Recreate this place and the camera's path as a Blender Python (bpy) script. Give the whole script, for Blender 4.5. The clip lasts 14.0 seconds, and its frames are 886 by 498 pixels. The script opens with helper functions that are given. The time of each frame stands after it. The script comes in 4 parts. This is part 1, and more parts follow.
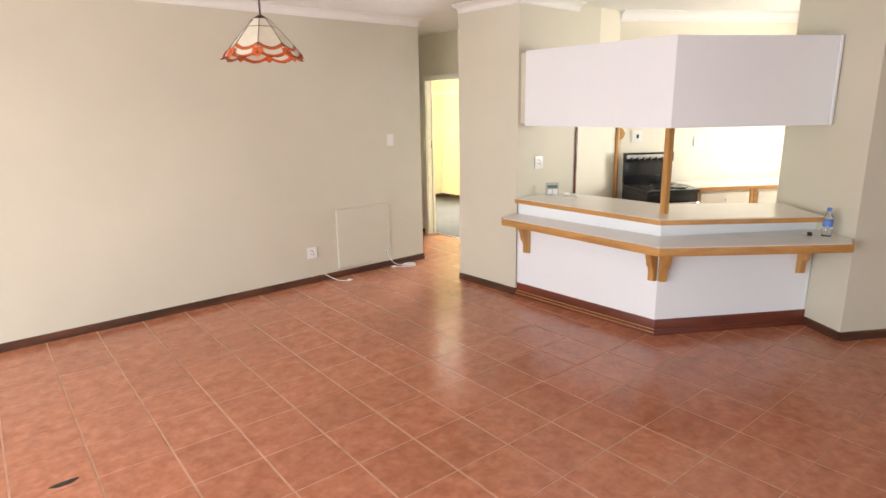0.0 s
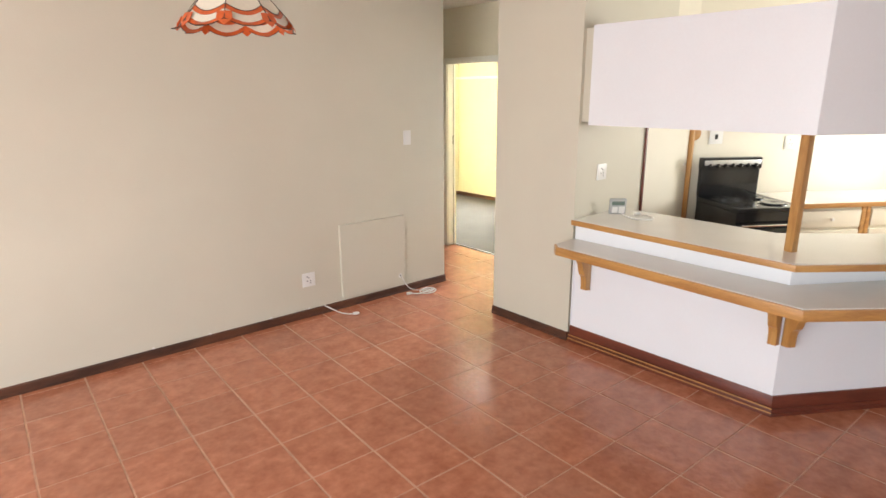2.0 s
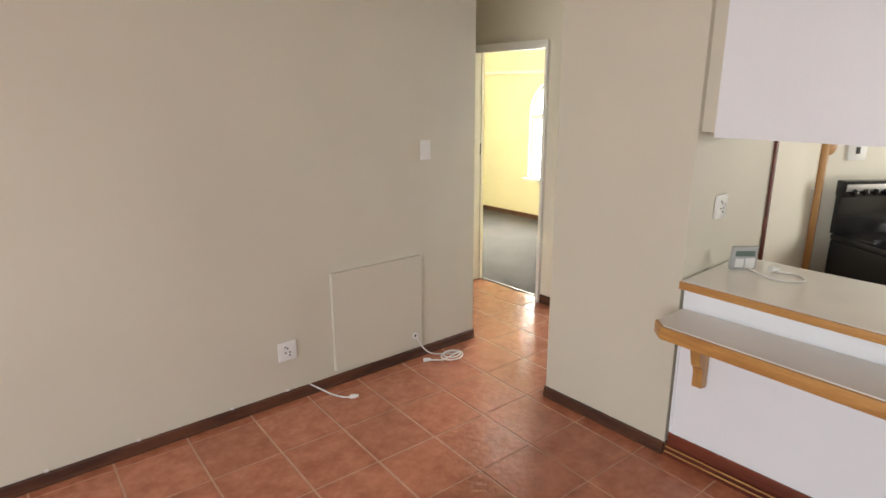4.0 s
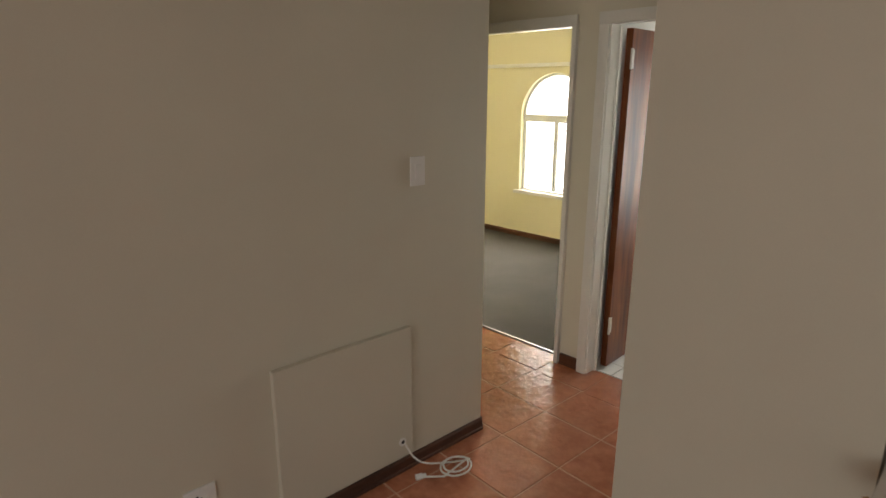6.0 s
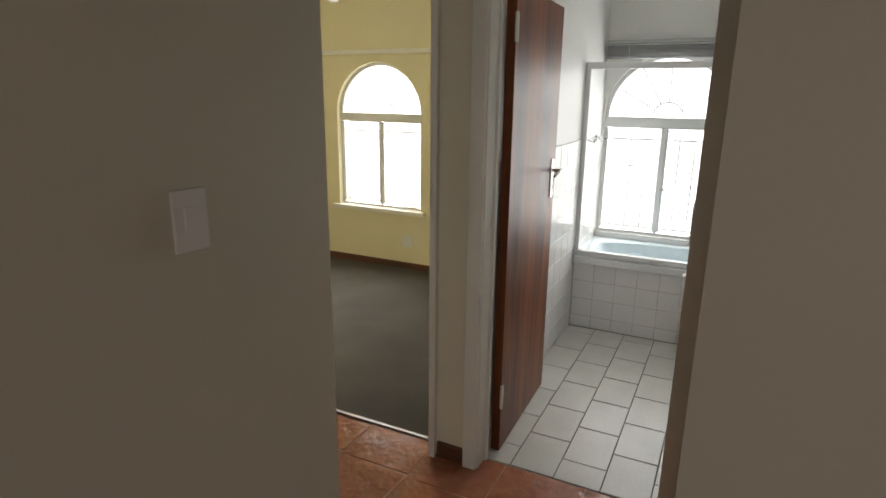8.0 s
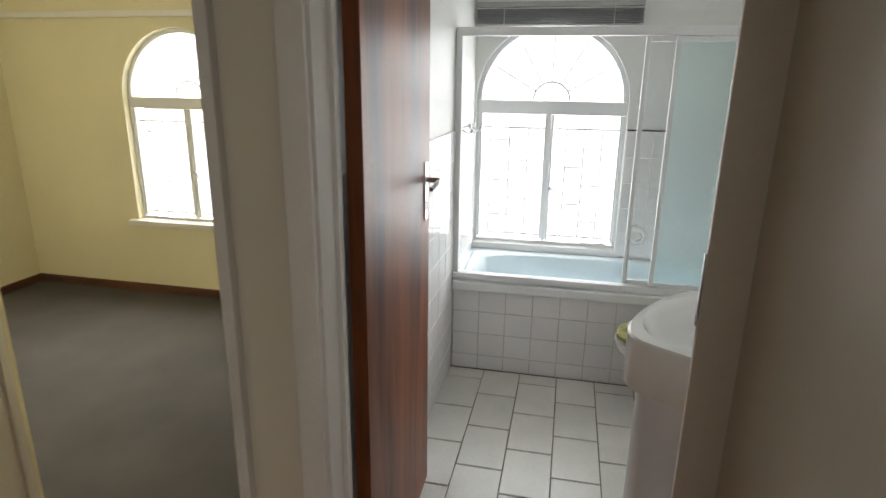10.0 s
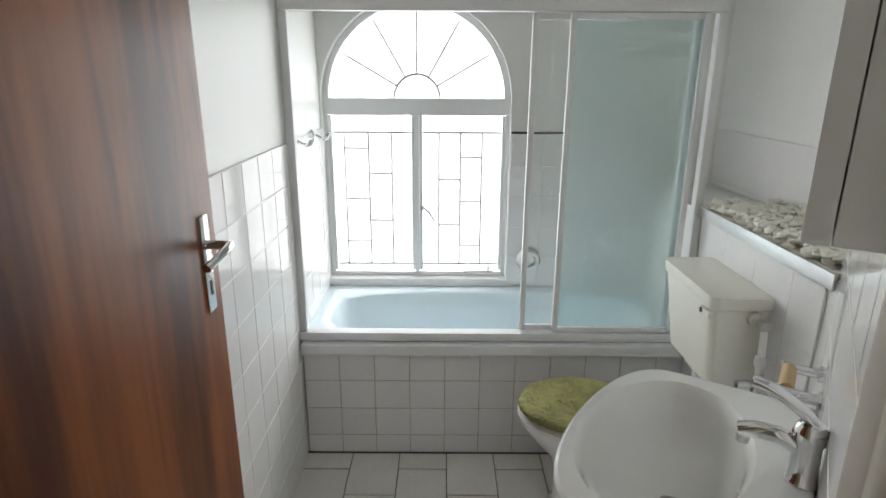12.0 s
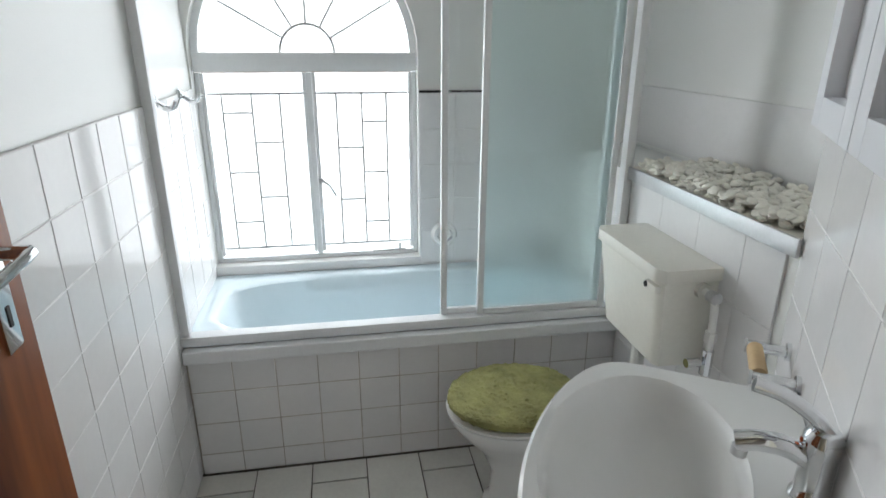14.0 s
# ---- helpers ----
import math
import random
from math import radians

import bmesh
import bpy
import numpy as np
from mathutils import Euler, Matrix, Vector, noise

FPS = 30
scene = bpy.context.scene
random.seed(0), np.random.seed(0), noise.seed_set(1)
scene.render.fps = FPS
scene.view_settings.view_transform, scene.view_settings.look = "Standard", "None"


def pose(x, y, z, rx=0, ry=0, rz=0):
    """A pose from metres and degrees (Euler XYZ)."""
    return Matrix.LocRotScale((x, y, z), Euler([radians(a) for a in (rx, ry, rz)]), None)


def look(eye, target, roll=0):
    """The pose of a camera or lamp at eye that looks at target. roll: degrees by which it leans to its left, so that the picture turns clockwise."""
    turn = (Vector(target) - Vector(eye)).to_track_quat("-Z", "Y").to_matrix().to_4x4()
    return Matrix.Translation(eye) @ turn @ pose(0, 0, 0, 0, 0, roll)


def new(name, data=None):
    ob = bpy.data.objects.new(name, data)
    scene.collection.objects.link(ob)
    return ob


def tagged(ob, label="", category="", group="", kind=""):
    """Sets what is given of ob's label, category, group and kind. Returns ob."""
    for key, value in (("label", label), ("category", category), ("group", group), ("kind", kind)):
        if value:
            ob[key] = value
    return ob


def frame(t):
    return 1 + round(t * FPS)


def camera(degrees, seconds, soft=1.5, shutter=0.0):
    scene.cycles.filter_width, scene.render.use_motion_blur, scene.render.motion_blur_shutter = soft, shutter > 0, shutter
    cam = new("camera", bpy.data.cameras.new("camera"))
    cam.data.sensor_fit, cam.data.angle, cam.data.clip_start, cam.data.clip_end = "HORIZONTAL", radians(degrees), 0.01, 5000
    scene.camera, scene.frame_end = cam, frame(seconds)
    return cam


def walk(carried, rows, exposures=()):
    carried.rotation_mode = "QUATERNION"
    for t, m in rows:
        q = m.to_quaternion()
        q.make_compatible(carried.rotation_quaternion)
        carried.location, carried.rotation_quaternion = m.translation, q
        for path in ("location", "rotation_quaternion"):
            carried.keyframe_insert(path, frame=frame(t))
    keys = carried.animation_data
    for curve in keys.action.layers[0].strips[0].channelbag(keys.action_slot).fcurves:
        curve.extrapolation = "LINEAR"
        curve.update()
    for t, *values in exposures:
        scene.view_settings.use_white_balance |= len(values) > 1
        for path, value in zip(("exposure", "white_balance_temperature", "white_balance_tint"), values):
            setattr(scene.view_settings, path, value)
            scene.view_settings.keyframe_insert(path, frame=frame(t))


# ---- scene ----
cam = camera(74.8, 14.0, shutter=0.35)
PATH = [
    (0, (0.059, 0.272, 1.694), (1.352, 1.722, 1.22), -0.9),
    (0.5, (0.244, 0.474, 1.704), (1.537, 1.917, 1.21), -0.8),
    (1, (0.457, 0.743, 1.757), (1.742, 2.188, 1.244), -0.6),
    (1.5, (0.576, 1.055, 1.759), (1.848, 2.509, 1.241), -0.5),
    (2, (0.719, 1.328, 1.744), (1.995, 2.776, 1.221), -0.3),
    (2.5, (0.975, 1.629, 1.757), (2.244, 3.084, 1.232), -0.4),
    (3, (1.143, 1.917, 1.723), (2.403, 3.38, 1.2), -0.2),
    (3.5, (1.304, 2.198, 1.733), (2.559, 3.664, 1.209), -0.3),
    (4, (1.528, 2.468, 1.72), (2.784, 3.933, 1.195), -0.2),
    (4.2, (1.616, 2.569, 1.721), (2.868, 4.036, 1.191), -0.3),
    (6.3, (2.305, 3.698, 1.67), (3.703, 5.029, 1.146), 0.4),
    (6.5, (2.359, 3.824, 1.65), (3.809, 5.1, 1.132), 0.6),
    (7, (2.537, 4.06, 1.643), (4.124, 5.161, 1.123), 0.6),
    (7.5, (2.791, 4.253, 1.614), (4.471, 5.209, 1.101), 0.7),
    (8, (3.054, 4.378, 1.609), (4.785, 5.237, 1.092), 0.7),
    (8.2, (3.153, 4.432, 1.594), (4.901, 5.253, 1.075), 0.7),
    (10.3, (4.18, 4.749, 1.56), (6.069, 5.091, 0.998), 0.7),
    (10.5, (4.269, 4.757, 1.558), (6.162, 5.064, 0.992), 0.6),
    (11, (4.488, 4.778, 1.54), (6.397, 4.964, 0.971), 0.6),
    (11.5, (4.711, 4.753, 1.568), (6.624, 4.837, 0.988), 0.4),
    (12, (4.842, 4.727, 1.566), (6.757, 4.727, 0.99), 0.3),
    (12.5, (4.965, 4.73, 1.579), (6.876, 4.636, 0.999), 0.3),
    (13, (5.063, 4.734, 1.568), (6.967, 4.543, 0.987), 0.1),
    (13.5, (5.114, 4.735, 1.534), (6.999, 4.456, 0.927), 0.2),
    (14, (5.145, 4.74, 1.506), (6.998, 4.412, 0.829), 0.3),
]
EXPOSURES = [(0.0, 0.5, 6500, 10), (2.0, 0.46, 6400, 10), (3.2, 0.22, 6300, 10), (4.2, -0.1, 6400, 10), (6.3, -1.5, 7100, 11), (8.2, -2.08, 6800, 11),
             (10.3, -1.92, 6600, 11), (11.5, -2.0, 6600, 11), (12.5, -2.27, 6400, 10), (14.0, -2.15, 6250, 10)]
walk(cam, [(t, look(eye, target, roll)) for t, eye, target, roll in PATH], EXPOSURES)

# ---- world, sun and window light ----
world = bpy.data.worlds.new("sky")
scene.world = world
world.use_nodes = True
sky = world.node_tree.nodes.new("ShaderNodeTexSky")
sky.sky_type, sky.sun_disc = "NISHITA", False
sky.sun_elevation, sky.sun_rotation = radians(58), radians(-90)
world.node_tree.links.new(sky.outputs[0], world.node_tree.nodes["Background"].inputs[0])
world.node_tree.nodes["Background"].inputs[1].default_value = 0.12
sun = new("sun", bpy.data.lights.new("sun", "SUN"))
sun.data.energy, sun.data.angle, sun.data.color = 3.0, radians(0.5), (1, 0.95, 0.88)
sun.matrix_world = look((0, 0, 0), (math.cos(radians(58)), 0.1, -math.sin(radians(58))))


def window_light(eye, target, width, height, watts, color=(1, 1, 1)):
    ob = new("window_light", bpy.data.lights.new("window_light", "AREA"))
    ob.data.shape, ob.data.size, ob.data.size_y = "RECTANGLE", width, height
    ob.data.energy, ob.data.color = watts, color
    ob.matrix_world = look(eye, target)
    return ob


window_light((1.0, -3.75, 1.25), (1.0, 0, 0.2), 5.0, 2.3, 32, (0.98, 0.985, 1.0))
window_light((-2.85, 2.0, 1.25), (0, 2.0, 0.35), 4.4, 2.2, 205, (0.94, 0.968, 1.0))
window_light((7.95, 4.86, 1.25), (5, 4.86, 1.25), 1.15, 1.5, 228, (0.95, 0.98, 1))
window_light((7.95, 7.33, 1.2), (5, 7.33, 1.2), 1.2, 1.5, 400, (1, 0.985, 0.95))
window_light((7.1, 1.1, 1.6), (5.9, 1.86, 1.3), 1.3, 1.1, 60, (1, 0.98, 0.93))

# ---- materials ----
def mat(name, color, rough=0.5, vary=0.06, scale=6.0, fine=60.0, bump=0.05, metal=0.0, rand=0.0, dark=None, coat=0.0, relief=0.004):
    """A surface with broad blotches, fine grain, a little relief and, for pieces, a tint of each one's own."""
    m = bpy.data.materials.new(name)
    m.use_nodes = True
    nt = m.node_tree
    b = nt.nodes["Principled BSDF"]
    tc = nt.nodes.new("ShaderNodeTexCoord")
    big, small = nt.nodes.new("ShaderNodeTexNoise"), nt.nodes.new("ShaderNodeTexNoise")
    for n, sc, det in ((big, scale, 5), (small, fine, 4)):
        n.inputs["Scale"].default_value, n.inputs["Detail"].default_value = sc, det
        nt.links.new(nt.nodes.new("ShaderNodeNewGeometry").outputs["Position"] if rand else tc.outputs["Object"], n.inputs["Vector"])
    ramp = nt.nodes.new("ShaderNodeValToRGB")
    c0 = dark or [c * (1 - 2 * vary) for c in color]
    c1 = [min(1, c * (1 + vary)) for c in color]
    ramp.color_ramp.elements[0].color, ramp.color_ramp.elements[0].position = (*c0, 1), 0.3
    ramp.color_ramp.elements[1].color, ramp.color_ramp.elements[1].position = (*c1, 1), 0.66
    mix = nt.nodes.new("ShaderNodeMath")
    mix.operation = "MULTIPLY_ADD"
    mix.inputs[1].default_value = 0.35
    half = nt.nodes.new("ShaderNodeMath")
    half.operation, half.inputs[1].default_value = "MULTIPLY", 0.65
    nt.links.new(big.outputs["Fac"], half.inputs[0])
    nt.links.new(small.outputs["Fac"], mix.inputs[0])
    nt.links.new(half.outputs[0], mix.inputs[2])
    nt.links.new(mix.outputs[0], ramp.inputs[0])
    out = ramp.outputs[0]
    if rand:
        info = nt.nodes.new("ShaderNodeObjectInfo")
        hsv = nt.nodes.new("ShaderNodeHueSaturation")
        mr = nt.nodes.new("ShaderNodeMapRange")
        mr.inputs[3].default_value, mr.inputs[4].default_value = 1 - rand, 1 + rand
        nt.links.new(info.outputs["Random"], mr.inputs[0])
        nt.links.new(mr.outputs[0], hsv.inputs["Value"])
        nt.links.new(out, hsv.inputs["Color"])
        out = hsv.outputs[0]
    nt.links.new(out, b.inputs["Base Color"])
    b.inputs["Roughness"].default_value, b.inputs["Metallic"].default_value = rough, metal
    b.inputs["Coat Weight"].default_value = coat
    if bump:
        bp = nt.nodes.new("ShaderNodeBump")
        bp.inputs["Strength"].default_value, bp.inputs["Distance"].default_value = bump, relief
        nt.links.new(mix.outputs[0], bp.inputs["Height"])
        nt.links.new(bp.outputs[0], b.inputs["Normal"])
    return m


def wood(name, light, dark, stretch, rough=0.35, warp=3.0, coat=0.2):
    """Wood whose grain runs along the axis with the small stretch value."""
    m = bpy.data.materials.new(name)
    m.use_nodes = True
    nt = m.node_tree
    b = nt.nodes["Principled BSDF"]
    tc, mp = nt.nodes.new("ShaderNodeTexCoord"), nt.nodes.new("ShaderNodeMapping")
    mp.inputs["Scale"].default_value = stretch
    nt.links.new(tc.outputs["Object"], mp.inputs["Vector"])
    n1, n2 = nt.nodes.new("ShaderNodeTexNoise"), nt.nodes.new("ShaderNodeTexNoise")
    n1.inputs["Scale"].default_value, n1.inputs["Detail"].default_value, n1.inputs["Distortion"].default_value = 1.0, 3, warp * 0.2
    n2.inputs["Scale"].default_value, n2.inputs["Detail"].default_value = 9.0, 6
    for n in (n1, n2):
        nt.links.new(mp.outputs[0], n.inputs["Vector"])
    add = nt.nodes.new("ShaderNodeMath")
    add.operation, add.inputs[1].default_value = "MULTIPLY_ADD", 0.3
    sc = nt.nodes.new("ShaderNodeMath")
    sc.operation, sc.inputs[1].default_value = "MULTIPLY", 0.7
    nt.links.new(n1.outputs["Fac"], sc.inputs[0])
    nt.links.new(n2.outputs["Fac"], add.inputs[0])
    nt.links.new(sc.outputs[0], add.inputs[2])
    ramp = nt.nodes.new("ShaderNodeValToRGB")
    ramp.color_ramp.elements[0].color, ramp.color_ramp.elements[0].position = (*dark, 1), 0.38
    ramp.color_ramp.elements[1].color, ramp.color_ramp.elements[1].position = (*light, 1), 0.64
    nt.links.new(add.outputs[0], ramp.inputs[0])
    nt.links.new(ramp.outputs[0], b.inputs["Base Color"])
    b.inputs["Roughness"].default_value, b.inputs["Coat Weight"].default_value = rough, coat
    bp = nt.nodes.new("ShaderNodeBump")
    bp.inputs["Strength"].default_value, bp.inputs["Distance"].default_value = 0.08, 0.002
    nt.links.new(n2.outputs["Fac"], bp.inputs["Height"])
    nt.links.new(bp.outputs[0], b.inputs["Normal"])
    return m


def glass(name, color, rough):
    m = bpy.data.materials.new(name)
    m.use_nodes = True
    b = m.node_tree.nodes["Principled BSDF"]
    b.inputs["Base Color"].default_value = (*color, 1)
    b.inputs["Roughness"].default_value = rough
    b.inputs["Transmission Weight"].default_value = 1
    b.inputs["IOR"].default_value = 1.45
    return m


BEIGE = mat("beige_wall_paint", (0.615, 0.578, 0.466), 0.55, 0.025, 1.5, 220, 0.06)
CREAM = mat("yellow_cream_paint", (0.80, 0.74, 0.51), 0.55, 0.03, 1.5, 220, 0.06)
KITCHEN = mat("warm_white_paint", (0.76, 0.71, 0.58), 0.5, 0.025, 1.5, 220, 0.06)
WHITE = mat("white_paint", (0.80, 0.80, 0.79), 0.4, 0.02, 2, 200, 0.04)
BATHWALL = mat("bathroom_paint", (0.80, 0.80, 0.77), 0.35, 0.02, 2, 200, 0.04)
CEILING = mat("ceiling_paint", (0.80, 0.78, 0.74), 0.7, 0.02, 2, 200, 0.05)
PANEL = mat("white_laminate", (0.80, 0.81, 0.83), 0.35, 0.015, 2, 90, 0.02)
LAMINATE = mat("cream_worktop", (0.78, 0.755, 0.69), 0.22, 0.03, 4, 150, 0.02)
FRAME = mat("gloss_white_woodwork", (0.84, 0.82, 0.76), 0.3, 0.03, 4, 80, 0.05)
TERRA = mat("terracotta_tile", (0.47, 0.187, 0.105), 0.1, 0.1, 11, 30, 0.55, rand=0.07, dark=(0.30, 0.104, 0.052), relief=0.012)
GROUT = mat("pale_grout", (0.54, 0.31, 0.20), 0.8, 0.15, 9, 90, 0.2)
FLOORTILE = mat("white_floor_tile", (0.72, 0.71, 0.66), 0.2, 0.05, 5, 60, 0.05, rand=0.03)
FLOORGROUT = mat("dark_grout", (0.10, 0.09, 0.07), 0.8, 0.2, 9, 90, 0.1)
WALLTILE = mat("glazed_white_tile", (0.80, 0.79, 0.78), 0.06, 0.02, 5, 60, 0.02, rand=0.025)
PALEGROUT = mat("pale_wall_grout", (0.75, 0.74, 0.72), 0.7, 0.12, 9, 60, 0.1)
WALLGROUT = mat("wall_grout", (0.52, 0.47, 0.41), 0.8, 0.25, 9, 60, 0.1)
SKIRT = wood("dark_skirting", (0.12, 0.042, 0.018), (0.05, 0.018, 0.009), (2, 2, 12), 0.55, coat=0.0)
PLINTH = wood("red_brown_plinth", (0.17, 0.04, 0.02), (0.09, 0.02, 0.011), (2, 2, 14), 0.35)
OAK = wood("oak_edging", (0.55, 0.29, 0.085), (0.38, 0.175, 0.05), (3, 3, 22), 0.35)
OAKUP = wood("upright_oak", (0.58, 0.32, 0.10), (0.40, 0.19, 0.055), (26, 26, 2), 0.35)
DOORWOOD = wood("dark_veneer", (0.25, 0.075, 0.02), (0.07, 0.017, 0.007), (4.5, 4.5, 0.45), 0.38, 7, 0.0)
DOORWOOD.node_tree.nodes["Principled BSDF"].inputs["Specular IOR Level"].default_value = 0.25
CARPET = mat("grey_carpet", (0.075, 0.068, 0.06), 0.95, 0.15, 2.2, 380, 0.8)
CHROME = mat("chrome", (0.75, 0.76, 0.77), 0.08, 0.02, 8, 90, 0.0, metal=1)
ALU = mat("white_aluminium", (0.79, 0.80, 0.80), 0.3, 0.03, 5, 90, 0.02)
STEEL = mat("dull_aluminium", (0.6, 0.6, 0.6), 0.35, 0.06, 8, 90, 0.04, metal=1)
PLASTIC = mat("white_plastic", (0.78, 0.77, 0.73), 0.3, 0.02, 9, 90, 0.0)
CERAMIC = mat("white_ceramic", (0.82, 0.82, 0.80), 0.07, 0.01, 3, 40, 0.0, coat=0.5)
CREAMPLASTIC = mat("cream_cistern_plastic", (0.78, 0.76, 0.68), 0.25, 0.03, 4, 70, 0.01)
ENAMEL = mat("pale_blue_enamel", (0.70, 0.80, 0.84), 0.08, 0.01, 3, 40, 0.0, coat=0.5)
BLACK = mat("black_enamel", (0.012, 0.012, 0.013), 0.15, 0.1, 6, 60, 0.0)
DARK = mat("dark_hole", (0.02, 0.018, 0.016), 0.6, 0.1, 6, 60, 0.0)
GREY = mat("grey_plastic", (0.42, 0.43, 0.42), 0.4, 0.05, 9, 90, 0.0)
SCREEN = mat("green_grey_display", (0.14, 0.19, 0.16), 0.2, 0.05, 9, 90, 0.0)
GREEN = mat("olive_plush", (0.27, 0.26, 0.10), 0.95, 0.2, 14, 240, 1.0)
PEBBLE = mat("cream_pebble", (0.87, 0.84, 0.75), 0.5, 0.06, 20, 90, 0.1, rand=0.06)
MILK = mat("milky_lamp_glass", (0.78, 0.72, 0.58), 0.25, 0.06, 12, 60, 0.02)
ORANGE = mat("orange_lamp_glass", (0.62, 0.12, 0.03), 0.2, 0.12, 15, 60, 0.02)
LEAD = mat("dark_lead_came", (0.05, 0.035, 0.025), 0.45, 0.1, 20, 90, 0.0, metal=0.6)
BARS = mat("grey_bars", (0.27, 0.27, 0.27), 0.5, 0.05, 9, 90, 0.0)
PAPER = mat("cardboard_roll", (0.50, 0.36, 0.2), 0.9, 0.08, 12, 90, 0.05)
WATER = glass("clear_bottle", (0.93, 0.97, 1.0), 0.03)
BLUE = mat("blue_label", (0.09, 0.20, 0.55), 0.4, 0.05, 9, 90, 0.0)
CLEAR = glass("clear_glass", (0.97, 0.99, 0.98), 0.0)
FROST = glass("frosted_aqua_glass", (0.84, 0.955, 0.95), 0.33)
GROUND = mat("paving", (0.32, 0.29, 0.26), 0.9, 0.15, 3, 40, 0.2)
PLASTER = mat("pink_plaster", (0.62, 0.46, 0.40), 0.9, 0.06, 2, 60, 0.2)


# ---- building helpers ----
def finish(name, bm, material, parent=None, label="", smooth=False):
    me = bpy.data.meshes.new(name)
    bmesh.ops.recalc_face_normals(bm, faces=bm.faces)
    bm.to_mesh(me)
    bm.free()
    me.materials.append(material)
    if smooth:
        for p in me.polygons:
            p.use_smooth = True
        me.set_sharp_from_angle(angle=radians(40))
    ob = new(name, me)
    ob.parent = parent
    if label:
        ob["label"] = label
    return ob


def part(name, bm, material, parent, label="", smooth=True):
    return finish(name, bm, material, parent, label, smooth)


def thing(name, label, category, m=None, group=""):
    ob = tagged(new(name), label, category, group)
    ob.matrix_world = m or Matrix()
    return ob


def setting(name, bm, material, label, category, smooth=False):
    return tagged(finish(name, bm, material, None, label, smooth), label, category, kind="structure")


def box(x0, y0, z0, x1, y1, z1, bevel=0.0, bm=None, m=None):
    bm = bm or bmesh.new()
    r = bmesh.ops.create_cube(bm, size=1)
    bmesh.ops.transform(bm, matrix=Matrix.LocRotScale(((x0 + x1) / 2, (y0 + y1) / 2, (z0 + z1) / 2), None, (abs(x1 - x0), abs(y1 - y0), abs(z1 - z0))), verts=r["verts"])
    if m is not None:
        bmesh.ops.transform(bm, matrix=m, verts=r["verts"])
    if bevel:
        edges = {e for v in r["verts"] for e in v.link_edges}
        bmesh.ops.bevel(bm, geom=list(edges), offset=bevel, segments=2, affect="EDGES", profile=0.7)
    return bm


def prism(pts, z0, z1, bevel=0.0, bm=None, m=None, seg=2):
    """An outline in plan, raised from z0 to z1."""
    bm = bm or bmesh.new()
    lo, hi = [bm.verts.new((x, y, z0)) for x, y in pts], [bm.verts.new((x, y, z1)) for x, y in pts]
    n = len(pts)
    fs = [bm.faces.new(lo[::-1]), bm.faces.new(hi)] + [bm.faces.new((lo[i], lo[(i + 1) % n], hi[(i + 1) % n], hi[i])) for i in range(n)]
    if m is not None:
        bmesh.ops.transform(bm, matrix=m, verts=lo + hi)
    if bevel:
        bmesh.ops.bevel(bm, geom=list({e for f in fs for e in f.edges}), offset=bevel, segments=seg, affect="EDGES", profile=0.7)
    return bm


def rod(a, b, r, seg=10, bm=None, r2=None):
    bm = bm or bmesh.new()
    a, b = Vector(a), Vector(b)
    q = (b - a).to_track_quat("Z", "Y")
    bmesh.ops.create_cone(bm, cap_ends=True, segments=seg, radius1=r, radius2=r if r2 is None else r2, depth=(b - a).length,
                          matrix=Matrix.LocRotScale((a + b) / 2, q, None))
    return bm


def lathe(profile, seg=24, bm=None, m=None, sx=1.0, sy=1.0):
    """Turns a profile of (radius, height) round the upright axis."""
    bm = bm or bmesh.new()
    rings = []
    for r, z in profile:
        rings.append([bm.verts.new((r * sx * math.cos(2 * math.pi * i / seg), r * sy * math.sin(2 * math.pi * i / seg), z)) for i in range(seg)])
    for p, q in zip(rings, rings[1:]):
        for i in range(seg):
            bm.faces.new((p[i], p[(i + 1) % seg], q[(i + 1) % seg], q[i]))
    for ring in (rings[0], rings[-1]):
        bm.faces.new(ring)
    if m is not None:
        bmesh.ops.transform(bm, matrix=m, verts=[v for ring in rings for v in ring])
    return bm


def tube(points, r, seg=8, bm=None):
    """A round tube along a line of points."""
    bm = bm or bmesh.new()
    pts = [Vector(p) for p in points]
    rings = []
    for i, p in enumerate(pts):
        d = (pts[min(i + 1, len(pts) - 1)] - pts[max(i - 1, 0)]).normalized()
        q = d.to_track_quat("Z", "Y")
        rings.append([bm.verts.new(p + q @ Vector((r * math.cos(a), r * math.sin(a), 0))) for a in [2 * math.pi * k / seg for k in range(seg)]])
    for p, q in zip(rings, rings[1:]):
        for i in range(seg):
            bm.faces.new((p[i], p[(i + 1) % seg], q[(i + 1) % seg], q[i]))
    bm.faces.new(rings[0][::-1])
    bm.faces.new(rings[-1])
    return bm


def along(p0, p1):
    """The pose whose x runs from p0 to p1 in plan, with y to its left, and the length."""
    d = Vector((p1[0] - p0[0], p1[1] - p0[1], 0))
    return pose(p0[0], p0[1], 0, 0, 0, math.degrees(math.atan2(d.y, d.x))), d.length


